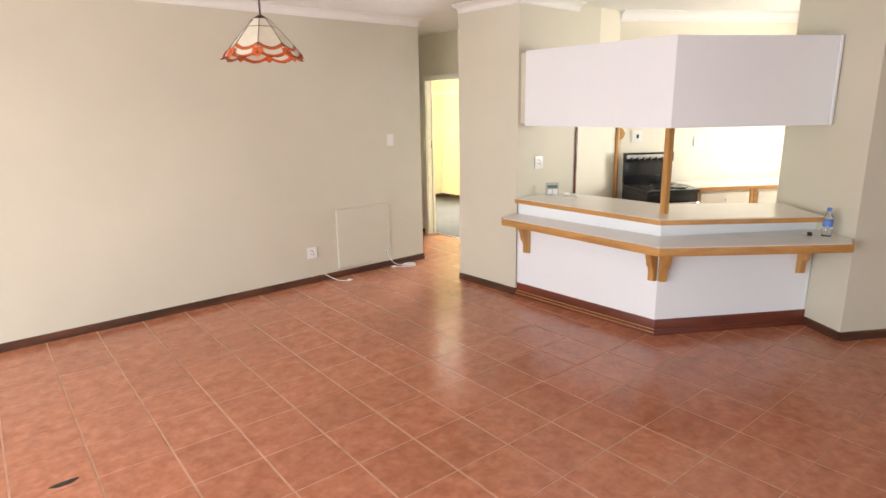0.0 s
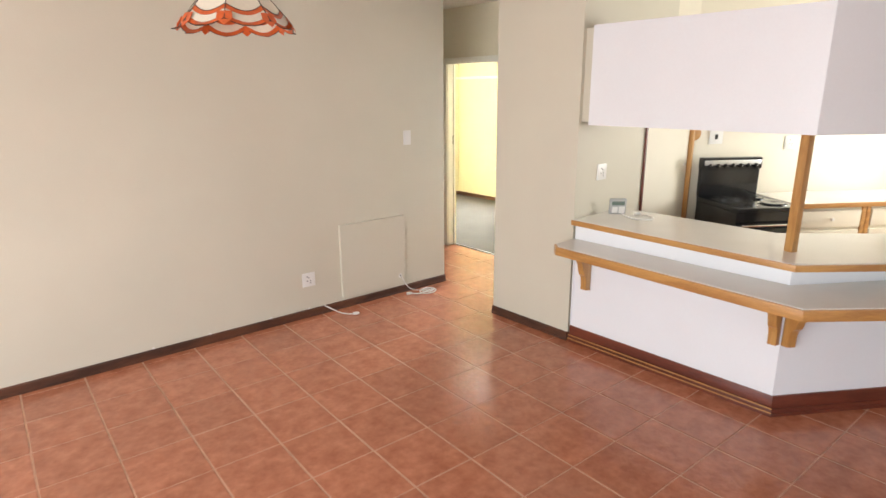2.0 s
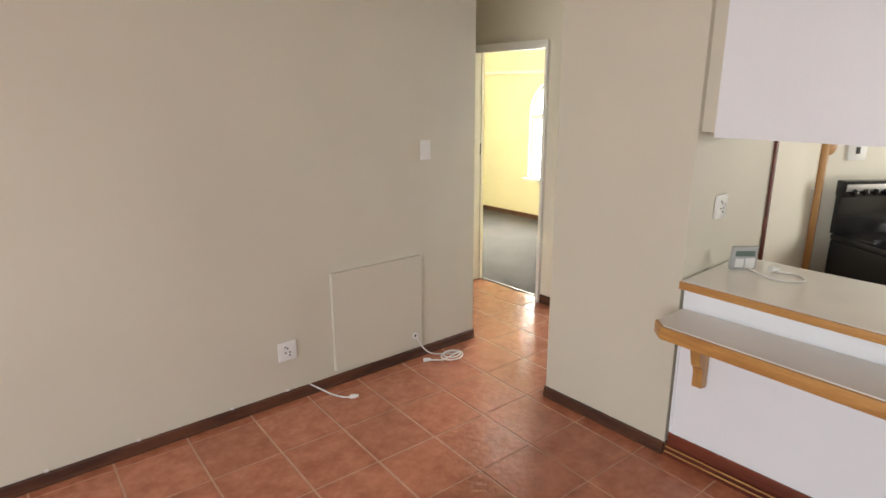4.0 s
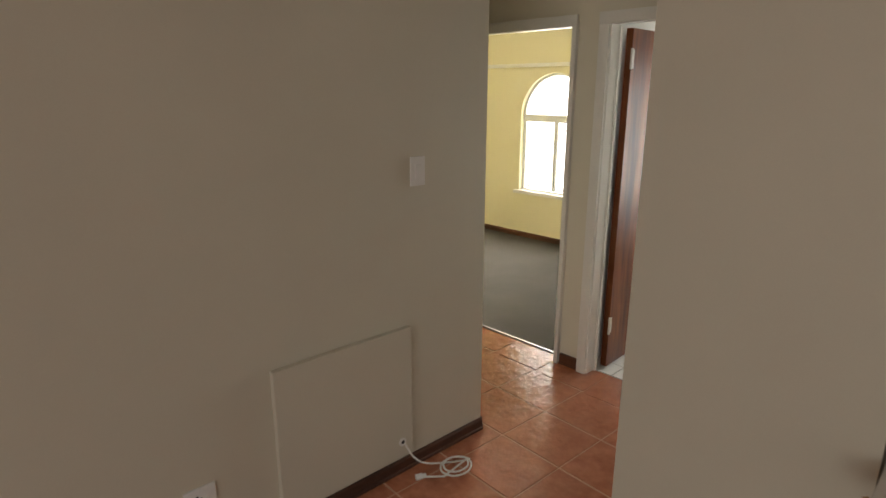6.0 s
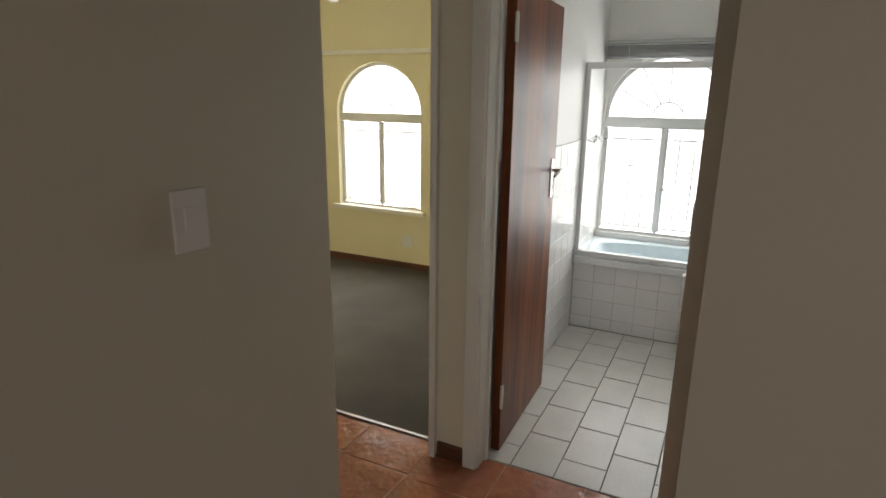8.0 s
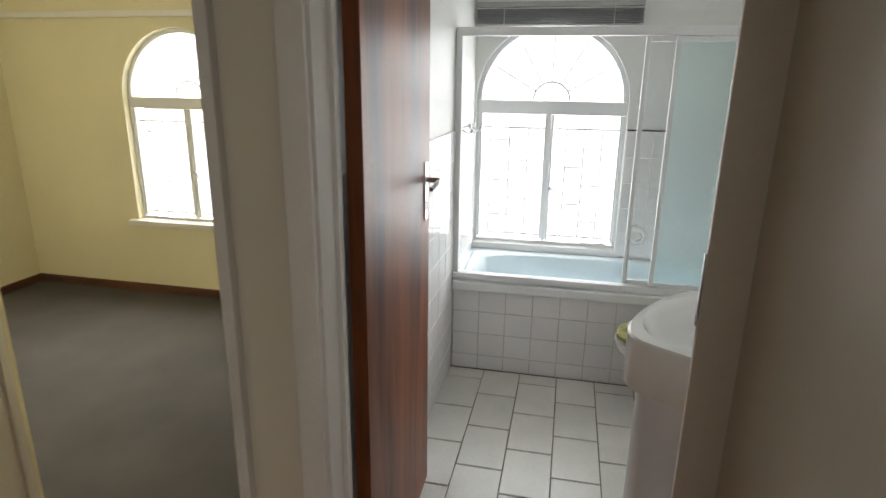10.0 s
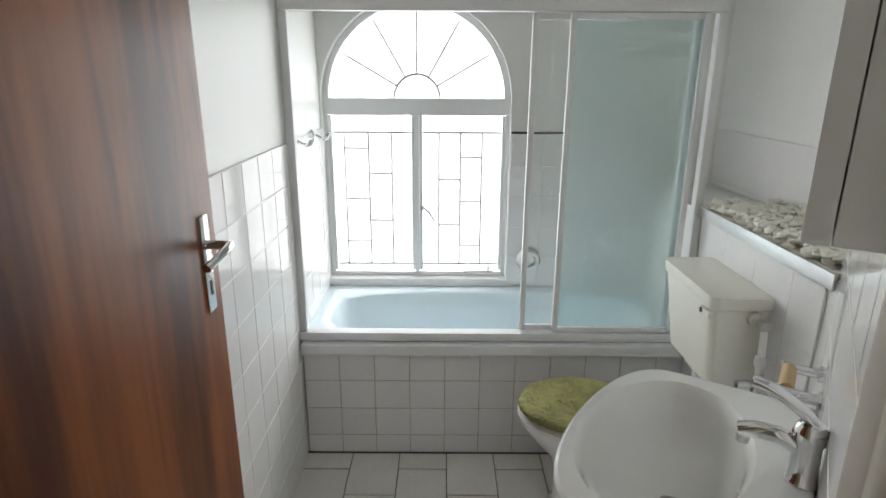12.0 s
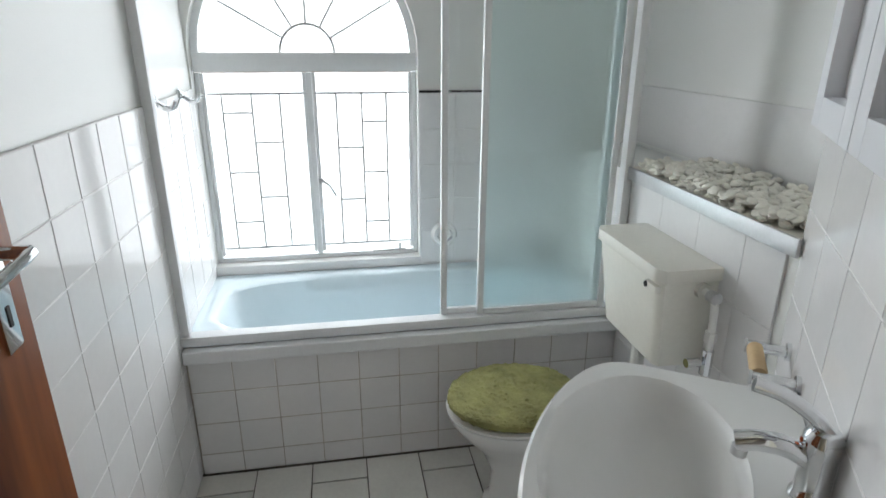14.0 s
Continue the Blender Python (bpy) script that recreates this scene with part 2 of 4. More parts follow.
def wall_mesh(p0, p1, thick, z1=2.6, holes=(), z0=0.0):
    """A wall from p0 to p1, its thickness to the left; holes are (from, to, bottom, top, arched)."""
    m, length = along(p0, p1)
    bm = bmesh.new()
    u = 0.0
    for a, b, lo, hi, arched in sorted(holes):
        if a > u:
            box(u, 0, z0, a, thick, z1, bm=bm, m=m)
        if lo > z0:
            box(a, 0, z0, b, thick, lo, bm=bm, m=m)
        if arched:
            n, r = 28, (b - a) / 2
            us = [a + r - r * math.cos(math.pi * i / n) for i in range(n + 1)]
            for s, e in zip(us, us[1:]):
                zs, ze = [hi + math.sqrt(max(0, r * r - (k - a - r) ** 2)) for k in (s, e)]
                v = [bm.verts.new(m @ Vector(c)) for c in ((s, 0, zs), (e, 0, ze), (e, 0, z1), (s, 0, z1), (s, thick, zs), (e, thick, ze), (e, thick, z1), (s, thick, z1))]
                for f in ((0, 1, 2, 3), (7, 6, 5, 4), (0, 4, 5, 1), (3, 2, 6, 7)):
                    bm.faces.new([v[k] for k in f])
        elif hi < z1:
            box(a, 0, hi, b, thick, z1, bm=bm, m=m)
        u = b
    if u < length:
        box(u, 0, z0, length, thick, z1, bm=bm, m=m)
    return bm


def skirting(p0, p1, h=0.062, t=0.014):
    m, length = along(p0, p1)
    bm = bmesh.new()
    prof = [(0, 0), (-t - 0.006, 0), (-t - 0.006, 0.012), (-t, 0.016), (-t, h - 0.008), (-t + 0.006, h), (0, h)]
    ends = [[bm.verts.new(m @ Vector((u, y, z))) for y, z in prof] for u in (0, length)]
    n = len(prof)
    for i in range(n):
        bm.faces.new((ends[0][i], ends[0][(i + 1) % n], ends[1][(i + 1) % n], ends[1][i]))
    bm.faces.new(ends[0])
    bm.faces.new(ends[1][::-1])
    return setting("baseboard", bm, SKIRT, "dark stained wooden skirting along the wall", "baseboard")


def cornice(p0, p1, z=2.6, s=0.075):
    m, length = along(p0, p1)
    bm = bmesh.new()
    prof = [(0, 0), (0, -s)] + [(-s + (s - 0.008) * math.cos(a), -s + 0.008 + (s - 0.016) * math.sin(a)) for a in [math.pi / 2 * k / 6 for k in range(7)]] + [(-s, 0)]
    ends = [[bm.verts.new(m @ Vector((u, y, z + k))) for y, k in prof] for u in (0, length)]
    n = len(prof)
    for i in range(n):
        bm.faces.new((ends[0][i], ends[0][(i + 1) % n], ends[1][(i + 1) % n], ends[1][i]))
    bm.faces.new(ends[0])
    bm.faces.new(ends[1][::-1])
    return setting("trim", bm, CEILING, "white coved plaster cornice under the ceiling", "cornice")


# ---- plan ----
D = Vector((0.839, -0.545))             # the slanting direction of counter and bathroom wall
N = Vector((0.545, 0.839))
LW0, LW1 = (-2.6, 5.49), (4.222, 5.285)
PX, PY0, PY1 = 3.967, 3.655, 4.395
CC = (3.964, 2.285)                     # counter's corner
SA, SB = (5.026, 1.597), (4.83, 1.297)
DX0, DX1 = 5.15, 5.27                   # wall with the two doors
BY = 5.31                               # bathroom's long wall
WX = 7.63                               # window wall
RY = 3.735                              # wall behind the cistern


def P2(o, u, n):
    return (o[0] + D.x * u + N.x * n, o[1] + D.y * u + N.y * n)


SE = P2(SA, 0, 0.36)
SC = P2(SB, 1.75, 0)
KB0 = (5.50, 3.655)
KB1 = P2(KB0, 2.5, 0)

setting("wall_living_long", wall_mesh(LW0, LW1, 0.12), BEIGE, "long plain beige painted wall", "wall")
setting("wall_hall_side", wall_mesh((4.222, 5.40), (4.222, 7.6), 0.12), BEIGE, "beige painted hall wall", "wall")
setting("wall_hall_end", wall_mesh((5.15, 7.6), (4.10, 7.6), -0.12), BEIGE, "beige painted wall closing the hall", "wall")
setting("wall_pillar", prism([(PX, PY0), (DX0, PY0), (DX0, PY1), (PX, PY1)], 0, 2.6), BEIGE, "beige painted pier between passage and kitchen", "wall")
door_wall = wall_mesh((DX0, 8.75), (DX0, 4.30), 0.12, 2.6, [(8.75 - 6.27, 8.75 - 5.44, 0, 2.06, False), (8.75 - 5.255, 8.75 - 4.37, 0, 2.06, False)])
setting("wall_doors", door_wall, KITCHEN, "painted wall with two door openings", "wall")
# Linings of that wall's inner faces in the rooms behind.
setting("wall_bedroom_inner", wall_mesh((DX1 + 0.012, 8.75), (DX1 + 0.012, 5.43), -0.012, 2.6, [(8.75 - 6.27, 8.75 - 5.44, 0, 2.06, False)]), CREAM, "yellow cream bedroom wall by the door", "wall")
setting("wall_bathroom_bedroom", wall_mesh((DX1, BY), (WX, BY), 0.06), BATHWALL, "white painted bathroom wall above tiles", "wall")
setting("wall_bedroom_side", wall_mesh((DX1, BY + 0.062), (WX, BY + 0.062), 0.06), CREAM, "yellow cream bedroom side wall", "wall")
setting("wall_bedroom_far", wall_mesh((DX1, 8.75), (WX, 8.75), 0.12), CREAM, "yellow cream bedroom wall", "wall")
BWY0, BWY1 = 6.88, 7.78
WY0, WY1 = 4.41, 5.303
setting("wall_window_bedroom", wall_mesh((WX, BY + 0.06), (WX, 8.87), -0.2, 2.6, [(BWY0 - BY - 0.06, BWY1 - BY - 0.06, 0.56, 1.43, True)]), CREAM, "yellow cream wall with arched window", "wall")
setting("wall_window_bathroom", wall_mesh((WX, 3.3), (WX, BY + 0.06), -0.2, 2.6, [(WY0 - 3.3, WY1 - 3.3, 0.57, 1.458, True)]), BATHWALL, "white bathroom wall with arched window", "wall")
DW0, DW1 = (6.225, 3.715), (5.25, 4.345)
setting("wall_bathroom_slant", wall_mesh(DW1, DW0, -0.1), BATHWALL, "white slanting bathroom wall behind the basin", "wall")
setting("wall_niche_back", wall_mesh((6.1, 3.43), (WX, 3.43), -0.1), BATHWALL, "white wall at the back of the ledge", "wall")
setting("wall_niche_front", box(6.18, 3.43, 0, WX, RY, 1.07), BATHWALL, "low boxed wall behind the cistern", "wall")
setting("wall_niche_side", wall_mesh((6.24, 3.43), (6.225, 3.705), 0.1), BATHWALL, "white side of the ledge recess", "wall")
setting("wall_kitchen_back", wall_mesh(KB0, KB1, 0.12), KITCHEN, "warm white kitchen wall behind the stove", "wall")
setting("wall_kitchen_pier", prism([(5.15, 3.655), (5.52, 3.655), (5.52, 3.80), (5.15, 3.80)], 0, 2.6), KITCHEN, "warm white kitchen wall", "wall")
setting("wall_kitchen_stub", prism([SB, P2(SB, 0.22, 0), P2(SB, 0.22, 0.80), P2(SB, 0, 0.80)], 0, 2.6), BEIGE, "beige wall end beside the counter", "wall")
setting("wall_living_slant", wall_mesh(P2(SB, 0.22, 0), SC, 0.12), BEIGE, "beige slanting living room wall", "wall")
KE0, KE1 = P2(KB0, 2.35, 0.0), (SC[0], SC[1])
klen = (Vector(KE1) - Vector(KE0)).length
setting("wall_kitchen_window", wall_mesh(KE0, KE1, 0.15, 2.6, [(0.5, klen - 0.5, 1.0, 2.1, False)]), KITCHEN, "kitchen wall with a window", "wall")
setting("wall_living_east", wall_mesh(SC, (SC[0], -3.5), 0.12), BEIGE, "beige living room wall", "wall")
setting("wall_living_glazed", wall_mesh((SC[0] + 0.12, -3.5), (-2.72, -3.5), 0.15, 2.6, [(2.8, 7.8, 0.1, 2.4, False)]), BEIGE, "beige wall with wide glazed opening", "wall")
setting("wall_living_west", wall_mesh((-2.6, -3.5), (-2.6, 5.6), 0.15, 2.6, [(3.35, 7.75, 0.12, 2.35, False)]), BEIGE, "beige wall with window opening", "wall")
setting("ceiling", box(-2.8, -3.7, 2.6, WX + 0.25, 8.9, 2.72), CEILING, "flat white ceiling", "ceiling")
# Added slab, never in view: keeps sun and sky from leaking past the ceiling.
setting("roof", box(-3.2, -4.1, 2.74, WX + 0.5, 9.3, 2.86), GROUND, "unseen slab added above the ceiling to block sun and sky", "roof")
setting("ground", box(-60, -60, -0.32, 70, 70, -0.15), GROUND, "paved ground round the house", "ground")
setting("garden_wall", box(12.0, -4, -0.15, 12.2, 14, 1.9), PLASTER, "pink plastered garden wall", "wall")

for a, b in (((LW0), (LW1)), ((PX, PY1), (PX, PY0)), ((PX, PY0), (4.8, PY0)), ((4.3, PY1), (PX, PY1))):
    cornice(a, b)
cornice((WX, 8.75), (WX, BY + 0.122))
cornice(KB0, P2(KB0, 2.35, 0), s=0.1)
skirting((LW0), (LW1))
skirting(LW1, (4.222, 5.40))
skirting((4.222, 5.40), (4.222, 7.6))
skirting((PX, PY1), (PX, PY0))
skirting((DX0, PY1), (PX, PY1))
skirting((PX, PY0), (3.99, PY0))
skirting((DX0, 7.6), (DX0, 6.33))
skirting((DX0, 5.431), (DX0, 5.297), 0.07)
skirting((WX, 8.75), (WX, BY + 0.122))
skirting((DX1, 8.75), (WX, 8.75))
skirting(SA, SB)
skirting(SB, SC)
# Picture rail in the bedroom.
setting("trim", box(WX - 0.03, BY + 0.13, 1.945, WX, 8.75, 1.985, 0.006), FRAME, "cream picture rail round the bedroom", "picture rail")
setting("trim", box(DX1 + 0.02, 8.72, 1.945, WX - 0.032, 8.75, 1.985, 0.006), FRAME, "cream picture rail round the bedroom", "picture rail")
setting("floor_bedroom", box(DX1 - 0.03, BY + 0.06, -0.1, WX, 8.75, 0.004), CARPET, "dark grey fitted carpet", "carpet")
setting("threshold", box(DX1 - 0.045, 5.474, -0.01, DX1 - 0.028, 6.235, 0.008, 0.002), STEEL, "thin metal strip at the carpet's edge", "threshold")


# ---- door frames and doors ----
def door_frame(y0, y1, number, lip=0.0, flange=0.068):
    f = tagged(new("door_" + str(number)), "cream gloss painted door frame", "door frame", kind="structure")
    for s, y in ((1, y1), (-1, y0)):
        part("jamb", box(DX0 - 0.02, y, 0, DX1 - 0.032, y + s * 0.032, 2.035, 0.004), FRAME, f)
        part("architrave", box(DX0 - 0.035, y + s * 0.008 - (lip if s < 0 else 0) * s, 0, DX0 - 0.0205, y + s * (flange if s < 0 else 0.068), 2.09, 0.005), FRAME, f)
        part("stop", box(DX0 + 0.055, y - s * 0.012, 0, DX0 + 0.08, y + s * 0.001, 2.03, 0.002), FRAME, f)
    part("head", box(DX0 - 0.018, y0 - 0.03, 2.037, DX1 - 0.034, y1 + 0.03, 2.068, 0.004), FRAME, f)
    part("architrave", box(DX0 - 0.037, y0 - flange - 0.002, 2.032, DX0 - 0.0215, y1 + 0.07, 2.095, 0.005), FRAME, f)
    return f


frame1 = door_frame(5.472, 6.238, 1, 0.0, 0.038)
frame2 = door_frame(4.40, 5.225, 2, 0.083)
part("strike_plate", box(5.20, 6.232, 1.17, 5.23, 6.2375, 1.27, 0.001), DARK, frame1, "dark metal strike plate")
part("strike_plate", box(5.117, 4.4752, 1.13, 5.128, 4.4785, 1.27, 0.001), STEEL, frame2, "steel strike plate")


def lever_handle(parent, m):
    plate = part("handle_plate", box(-0.02, -0.005, -0.11, 0.02, 0.0, 0.09, 0.004, m=m), CHROME, parent, "chrome handle plate")
    bm = rod(m @ Vector((0, 0, 0.03)), m @ Vector((0, -0.05, 0.03)), 0.01, 12)
    tube([m @ Vector(p) for p in ((0, -0.05, 0.03), (-0.03, -0.054, 0.03), (-0.08, -0.052, 0.026), (-0.115, -0.045, 0.018))], 0.0085, 10, bm)
    part("lever", bm, CHROME, plate, "chrome lever")
    part("keyhole", box(-0.004, -0.0065, -0.075, 0.004, -0.0045, -0.045, m=m), DARK, plate, "dark keyhole")


bathroom_door = thing("bathroom_door", "dark brown wood-veneer door standing open into the bathroom", "door", pose(5.285, 5.224, 0, 0, 0, 1.5))
part("leaf", box(0.0, -0.04, 0.012, 0.722, 0.0, 2.02, 0.002), DOORWOOD, bathroom_door, smooth=False)
lever_handle(bathroom_door, pose(0.66, -0.04, 1.21))
lever_handle(bathroom_door, pose(0.66, 0.0, 1.21, 0, 0, 180) @ Matrix.Diagonal((-1, 1, 1, 1)))
for z in (0.29, 1.86):
    bm = rod((-0.006, -0.044, z - 0.055), (-0.006, -0.044, z + 0.055), 0.007, 10)
    box(-0.004, -0.043, z - 0.05, 0.026, -0.0405, z + 0.05, bm=bm)
    part("hinge", bm, CREAMPLASTIC, bathroom_door, "painted steel hinge")


# ---- windows ----
def arched_window(number, y0, y1, z0, z1):
    """A white steel window: two casements below a half-round fanlight, with burglar bars."""
    x = WX + 0.05
    cy, r, mid = (y0 + y1) / 2, (y1 - y0) / 2, z1 - 0.03
    w = tagged(new("window_" + str(number)), "white steel window with arched fanlight and burglar bars", "window", kind="structure")
    k = 28

    def arc(rad, wide, x0, x1):
        bm = bmesh.new()
        rings = []
        for i in range(k + 1):
            a = math.pi * i / k
            rings.append([bm.verts.new((xx, cy + q * math.cos(a), z1 + q * math.sin(a))) for xx, q in ((x0, rad - wide), (x1, rad - wide), (x1, rad), (x0, rad))])
        for p, q in zip(rings, rings[1:]):
            for i in range(4):
                bm.faces.new((p[i], p[(i + 1) % 4], q[(i + 1) % 4], q[i]))
        bm.faces.new(rings[0][::-1])
        bm.faces.new(rings[-1])
        return bm
    part("arch_frame", arc(r - 0.001, 0.028, x, x + 0.04), ALU, w)
    part("transom", box(x - 0.005, y0 + 0.001, z1 - 0.075, x + 0.045, y1 - 0.001, z1, 0.004), ALU, w)
    for a, b in ((y0 + 0.001, y0 + 0.02), (y1 - 0.02, y1 - 0.001)):
        part("window_frame", box(x, a, z0 + 0.001, x + 0.04, b, z1 - 0.077, 0.003), ALU, w)
    part("window_frame", box(x, y0 + 0.021, z0 + 0.001, x + 0.04, y1 - 0.021, z0 + 0.02, 0.003), ALU, w)
    part("mullion", box(x - 0.003, cy - 0.011, z0 + 0.022, x + 0.043, cy + 0.011, z1 - 0.077, 0.003), ALU, w)
    spans = ((y0 + 0.021, cy - 0.012), (cy + 0.012, y1 - 0.021))
    for a, b in spans:
        c = part("casement", box(x + 0.006, a, z0 + 0.03, x + 0.03, a + 0.014, z1 - 0.079, 0.002), ALU, w)
        part("stile", box(x + 0.006, b - 0.014, z0 + 0.03, x + 0.03, b, z1 - 0.079, 0.002), ALU, c)
        p = part("pane", box(x + 0.018, a + 0.015, z0 + 0.031, x + 0.021, b - 0.015, z1 - 0.08), CLEAR, w, smooth=False)
        p.visible_shadow = False
    p = part("pane", prism([(cy + (r - 0.03) * math.cos(math.pi * i / 24), (r - 0.03) * math.sin(math.pi * i / 24) + z1 + 0.002) for i in range(25)], 0, 0.003,
                           m=Matrix(((0, 0, 1, x + 0.018), (1, 0, 0, 0), (0, 1, 0, 0), (0, 0, 0, 1)))), CLEAR, w, smooth=False)
    p.visible_shadow = False
    g = part("burglar_bars", rod((x + 0.06, y0 + 0.02, z1 - 0.165), (x + 0.06, y1 - 0.02, z1 - 0.165), 0.0055), BARS, w, "thin grey steel burglar bars")
    lo, hi = z0 + 0.045, z1 - 0.165
    part("bar", rod((x + 0.06, y0 + 0.02, lo), (x + 0.06, y1 - 0.02, lo), 0.0055), BARS, g)
    for side, (a, b) in enumerate(spans[::-1]):
        ys = [cy + r * f for f in ((0.81, 0.543, 0.286) if side == 0 else (-0.239, -0.48, -0.717))]
        for y in ys:
            part("bar", rod((x + 0.06, y, lo), (x + 0.06, y, hi), 0.0044, 8), BARS, g)
        rungs = (((0, 0.885), (0, 0.51), (0, 0.18), (1, 0.70), (1, 0.345)) if side == 0 else ((0, 0.655), (0, 0.31), (1, 0.82), (1, 0.49), (1, 0.15)))
        for i, f in rungs:
            z = lo + (hi - lo) * f
            part("bar", rod((x + 0.06, ys[i], z), (x + 0.06, ys[i + 1], z), 0.0044, 8), BARS, g)
    part("bar", arc(0.115, 0.010, x + 0.057, x + 0.063), BARS, g)
    for deg in (30, 60, 90, 120, 150):
        c, s = math.cos(radians(deg)), math.sin(radians(deg))
        part("bar", rod((x + 0.06, cy + 0.115 * c, z1 + 0.115 * s), (x + 0.06, cy + (r - 0.04) * c, z1 + (r - 0.04) * s), 0.0044, 8), BARS, g)
    h = part("casement_handle", rod((x - 0.02, cy - 0.026, z0 + 0.36), (x + 0.005, cy - 0.026, z0 + 0.36), 0.012), STEEL, w, "dull metal casement handle")
    part("lever", tube([(x - 0.02, cy - 0.028, z0 + 0.365), (x - 0.026, cy - 0.06, z0 + 0.34), (x - 0.024, cy - 0.085, z0 + 0.295)], 0.0055), STEEL, h)
    s = part("stay", rod((x - 0.012, y0 + 0.06, z0 + 0.028), (x - 0.012, y0 + 0.21, z0 + 0.024), 0.006), STEEL, w, "dull metal window stay")
    part("peg", rod((x - 0.012, y0 + 0.085, z0 + 0.02), (x - 0.012, y0 + 0.085, z0 + 0.06), 0.007), STEEL, s)
    return w


win1 = arched_window(1, WY0, WY1, 0.57, 1.458)
win2 = arched_window(2, BWY0, BWY1, 0.56, 1.43)
part("window_sill", box(WX - 0.05, BWY0 - 0.05, 0.525, WX + 0.05, BWY1 + 0.05, 0.562, 0.005), FRAME, win2, "white painted sill")


# ---- bedroom lamp ----
globe = thing("ceiling_light", "white round glass globe light hanging from the bedroom ceiling", "lamp", pose(7.1, 7.39, 2.385))
part("globe", lathe([(0.012, -0.085), (0.045, -0.074), (0.075, -0.042), (0.086, 0.0), (0.075, 0.042), (0.045, 0.074)], 24), CERAMIC, globe)
part("gallery", lathe([(0.046, 0.07), (0.05, 0.09), (0.03, 0.105), (0.012, 0.11)], 20), STEEL, globe)
part("stem", rod((0, 0, 0.105), (0, 0, 0.205), 0.009), STEEL, globe)
part("ceiling_rose", lathe([(0.03, 0.195), (0.05, 0.203), (0.05, 0.2145)], 20), PLASTIC, globe)


# ---- small wall fittings ----
def socket(m, label, group="wall sockets", holes=True):
    """A square plate on the wall: local x along the wall, z up, y out of the wall is minus."""
    s = thing("wall_socket", label, "socket", m, group)
    part("plate", box(-0.054, -0.01, -0.056, 0.054, 0, 0.056, 0.004), PLASTIC, s)
    part("face", box(-0.04, -0.0115, -0.042, 0.04, -0.0098, 0.042, 0.001), PLASTIC, s)
    if holes:
        for x, z in ((0, 0.016), (-0.013, -0.008), (0.013, -0.008), (-0.012, 0.026), (0.012, -0.026)):
            part("hole", rod((x, -0.0125, z), (x, -0.0105, z), 0.005, 8), DARK, s)
        part("rocker", box(0.018, -0.0145, -0.004, 0.03, -0.0112, 0.016, 0.001), PLASTIC, s)
    return s


def lw(x):
    return LW0[1] + (LW1[1] - LW0[1]) * (x - LW0[0]) / (LW1[0] - LW0[0])


LWROT = math.degrees(math.atan2(LW1[1] - LW0[1], LW1[0] - LW0[0]))
socket(pose(2.815, lw(2.815), 0.31, 0, 0, LWROT), "white plastic wall socket low on the beige wall")
socket(pose(4.26, PY0, 1.195, 0, 0, 0), "white wall socket above the counter end")
sw = thing("light_switch", "white plastic light switch on the beige wall", "switch", pose(3.81, lw(3.81), 1.37, 0, 0, LWROT))
part("plate", box(-0.038, -0.008, -0.06, 0.038, 0, 0.06, 0.003), PLASTIC, sw)
part("rocker", box(-0.016, -0.012, -0.028, 0.016, -0.0078, 0.028, 0.002), PLASTIC, sw)
socket(pose(WX, 7.02, 0.27, 0, 0, -90), "white wall socket under the bedroom window", holes=False)

panel = thing("wall_panel", "beige painted hatch board fixed low on the wall", "wall panel", pose(3.426, lw(3.426), 0.093, 0, 0, LWROT))
part("board", box(-0.322, -0.028, 0, 0.322, 0, 0.615, 0.005), BEIGE, panel, smooth=False)
part("keyhole", rod((0.262, -0.0335, 0.075), (0.262, -0.0275, 0.075), 0.009), DARK, panel, "dark cable hole")
part("grommet", lathe([(0.012, 0), (0.02, 0), (0.02, 0.004), (0.012, 0.004)], 16, m=pose(0.262, -0.028, 0.075, 90)), PLASTIC, panel)


for x in (1.64, 2.02, 2.48, 2.8):
    clip = thing("cable_clip", "tiny white plastic cable clip above the skirting", "clip", pose(x, lw(x), 0.07, 0, 0, LWROT), "clips along the skirting")
    part("saddle", rod((-0.007, -0.006, 0), (0.007, -0.006, 0), 0.0075, 8), PLASTIC, clip)
    part("nail", rod((0, -0.016, 0), (0, -0.006, 0), 0.003, 6), STEEL, clip)


def cable(name, label, points, plug_at):
    c = thing(name, label, "cable")
    part("cord", tube(points, 0.0045, 7), PLASTIC, c)
    p = Vector(plug_at)
    bm = rod(p, p + Vector((0.03, -0.012, 0.0)), 0.013, 10)
    rod(p + Vector((0.03, -0.012, 0)), p + Vector((0.045, -0.018, 0)), 0.009, 10, bm)
    part("plug", bm, PLASTIC, c, "white plastic plug")
    return c


def spline(pts, n=8):
    out = []
    v = [Vector(p) for p in pts]
    for i in range(len(v) - 1):
        a, b, c, d = v[max(i - 1, 0)], v[i], v[i + 1], v[min(i + 2, len(v) - 1)]
        for k in range(n):
            t = k / n
            out.append(0.5 * ((2 * b) + (c - a) * t + (2 * a - 5 * b + 4 * c - d) * t * t + (3 * b - a - 3 * c + d) * t ** 3))
    return out + [v[-1]]


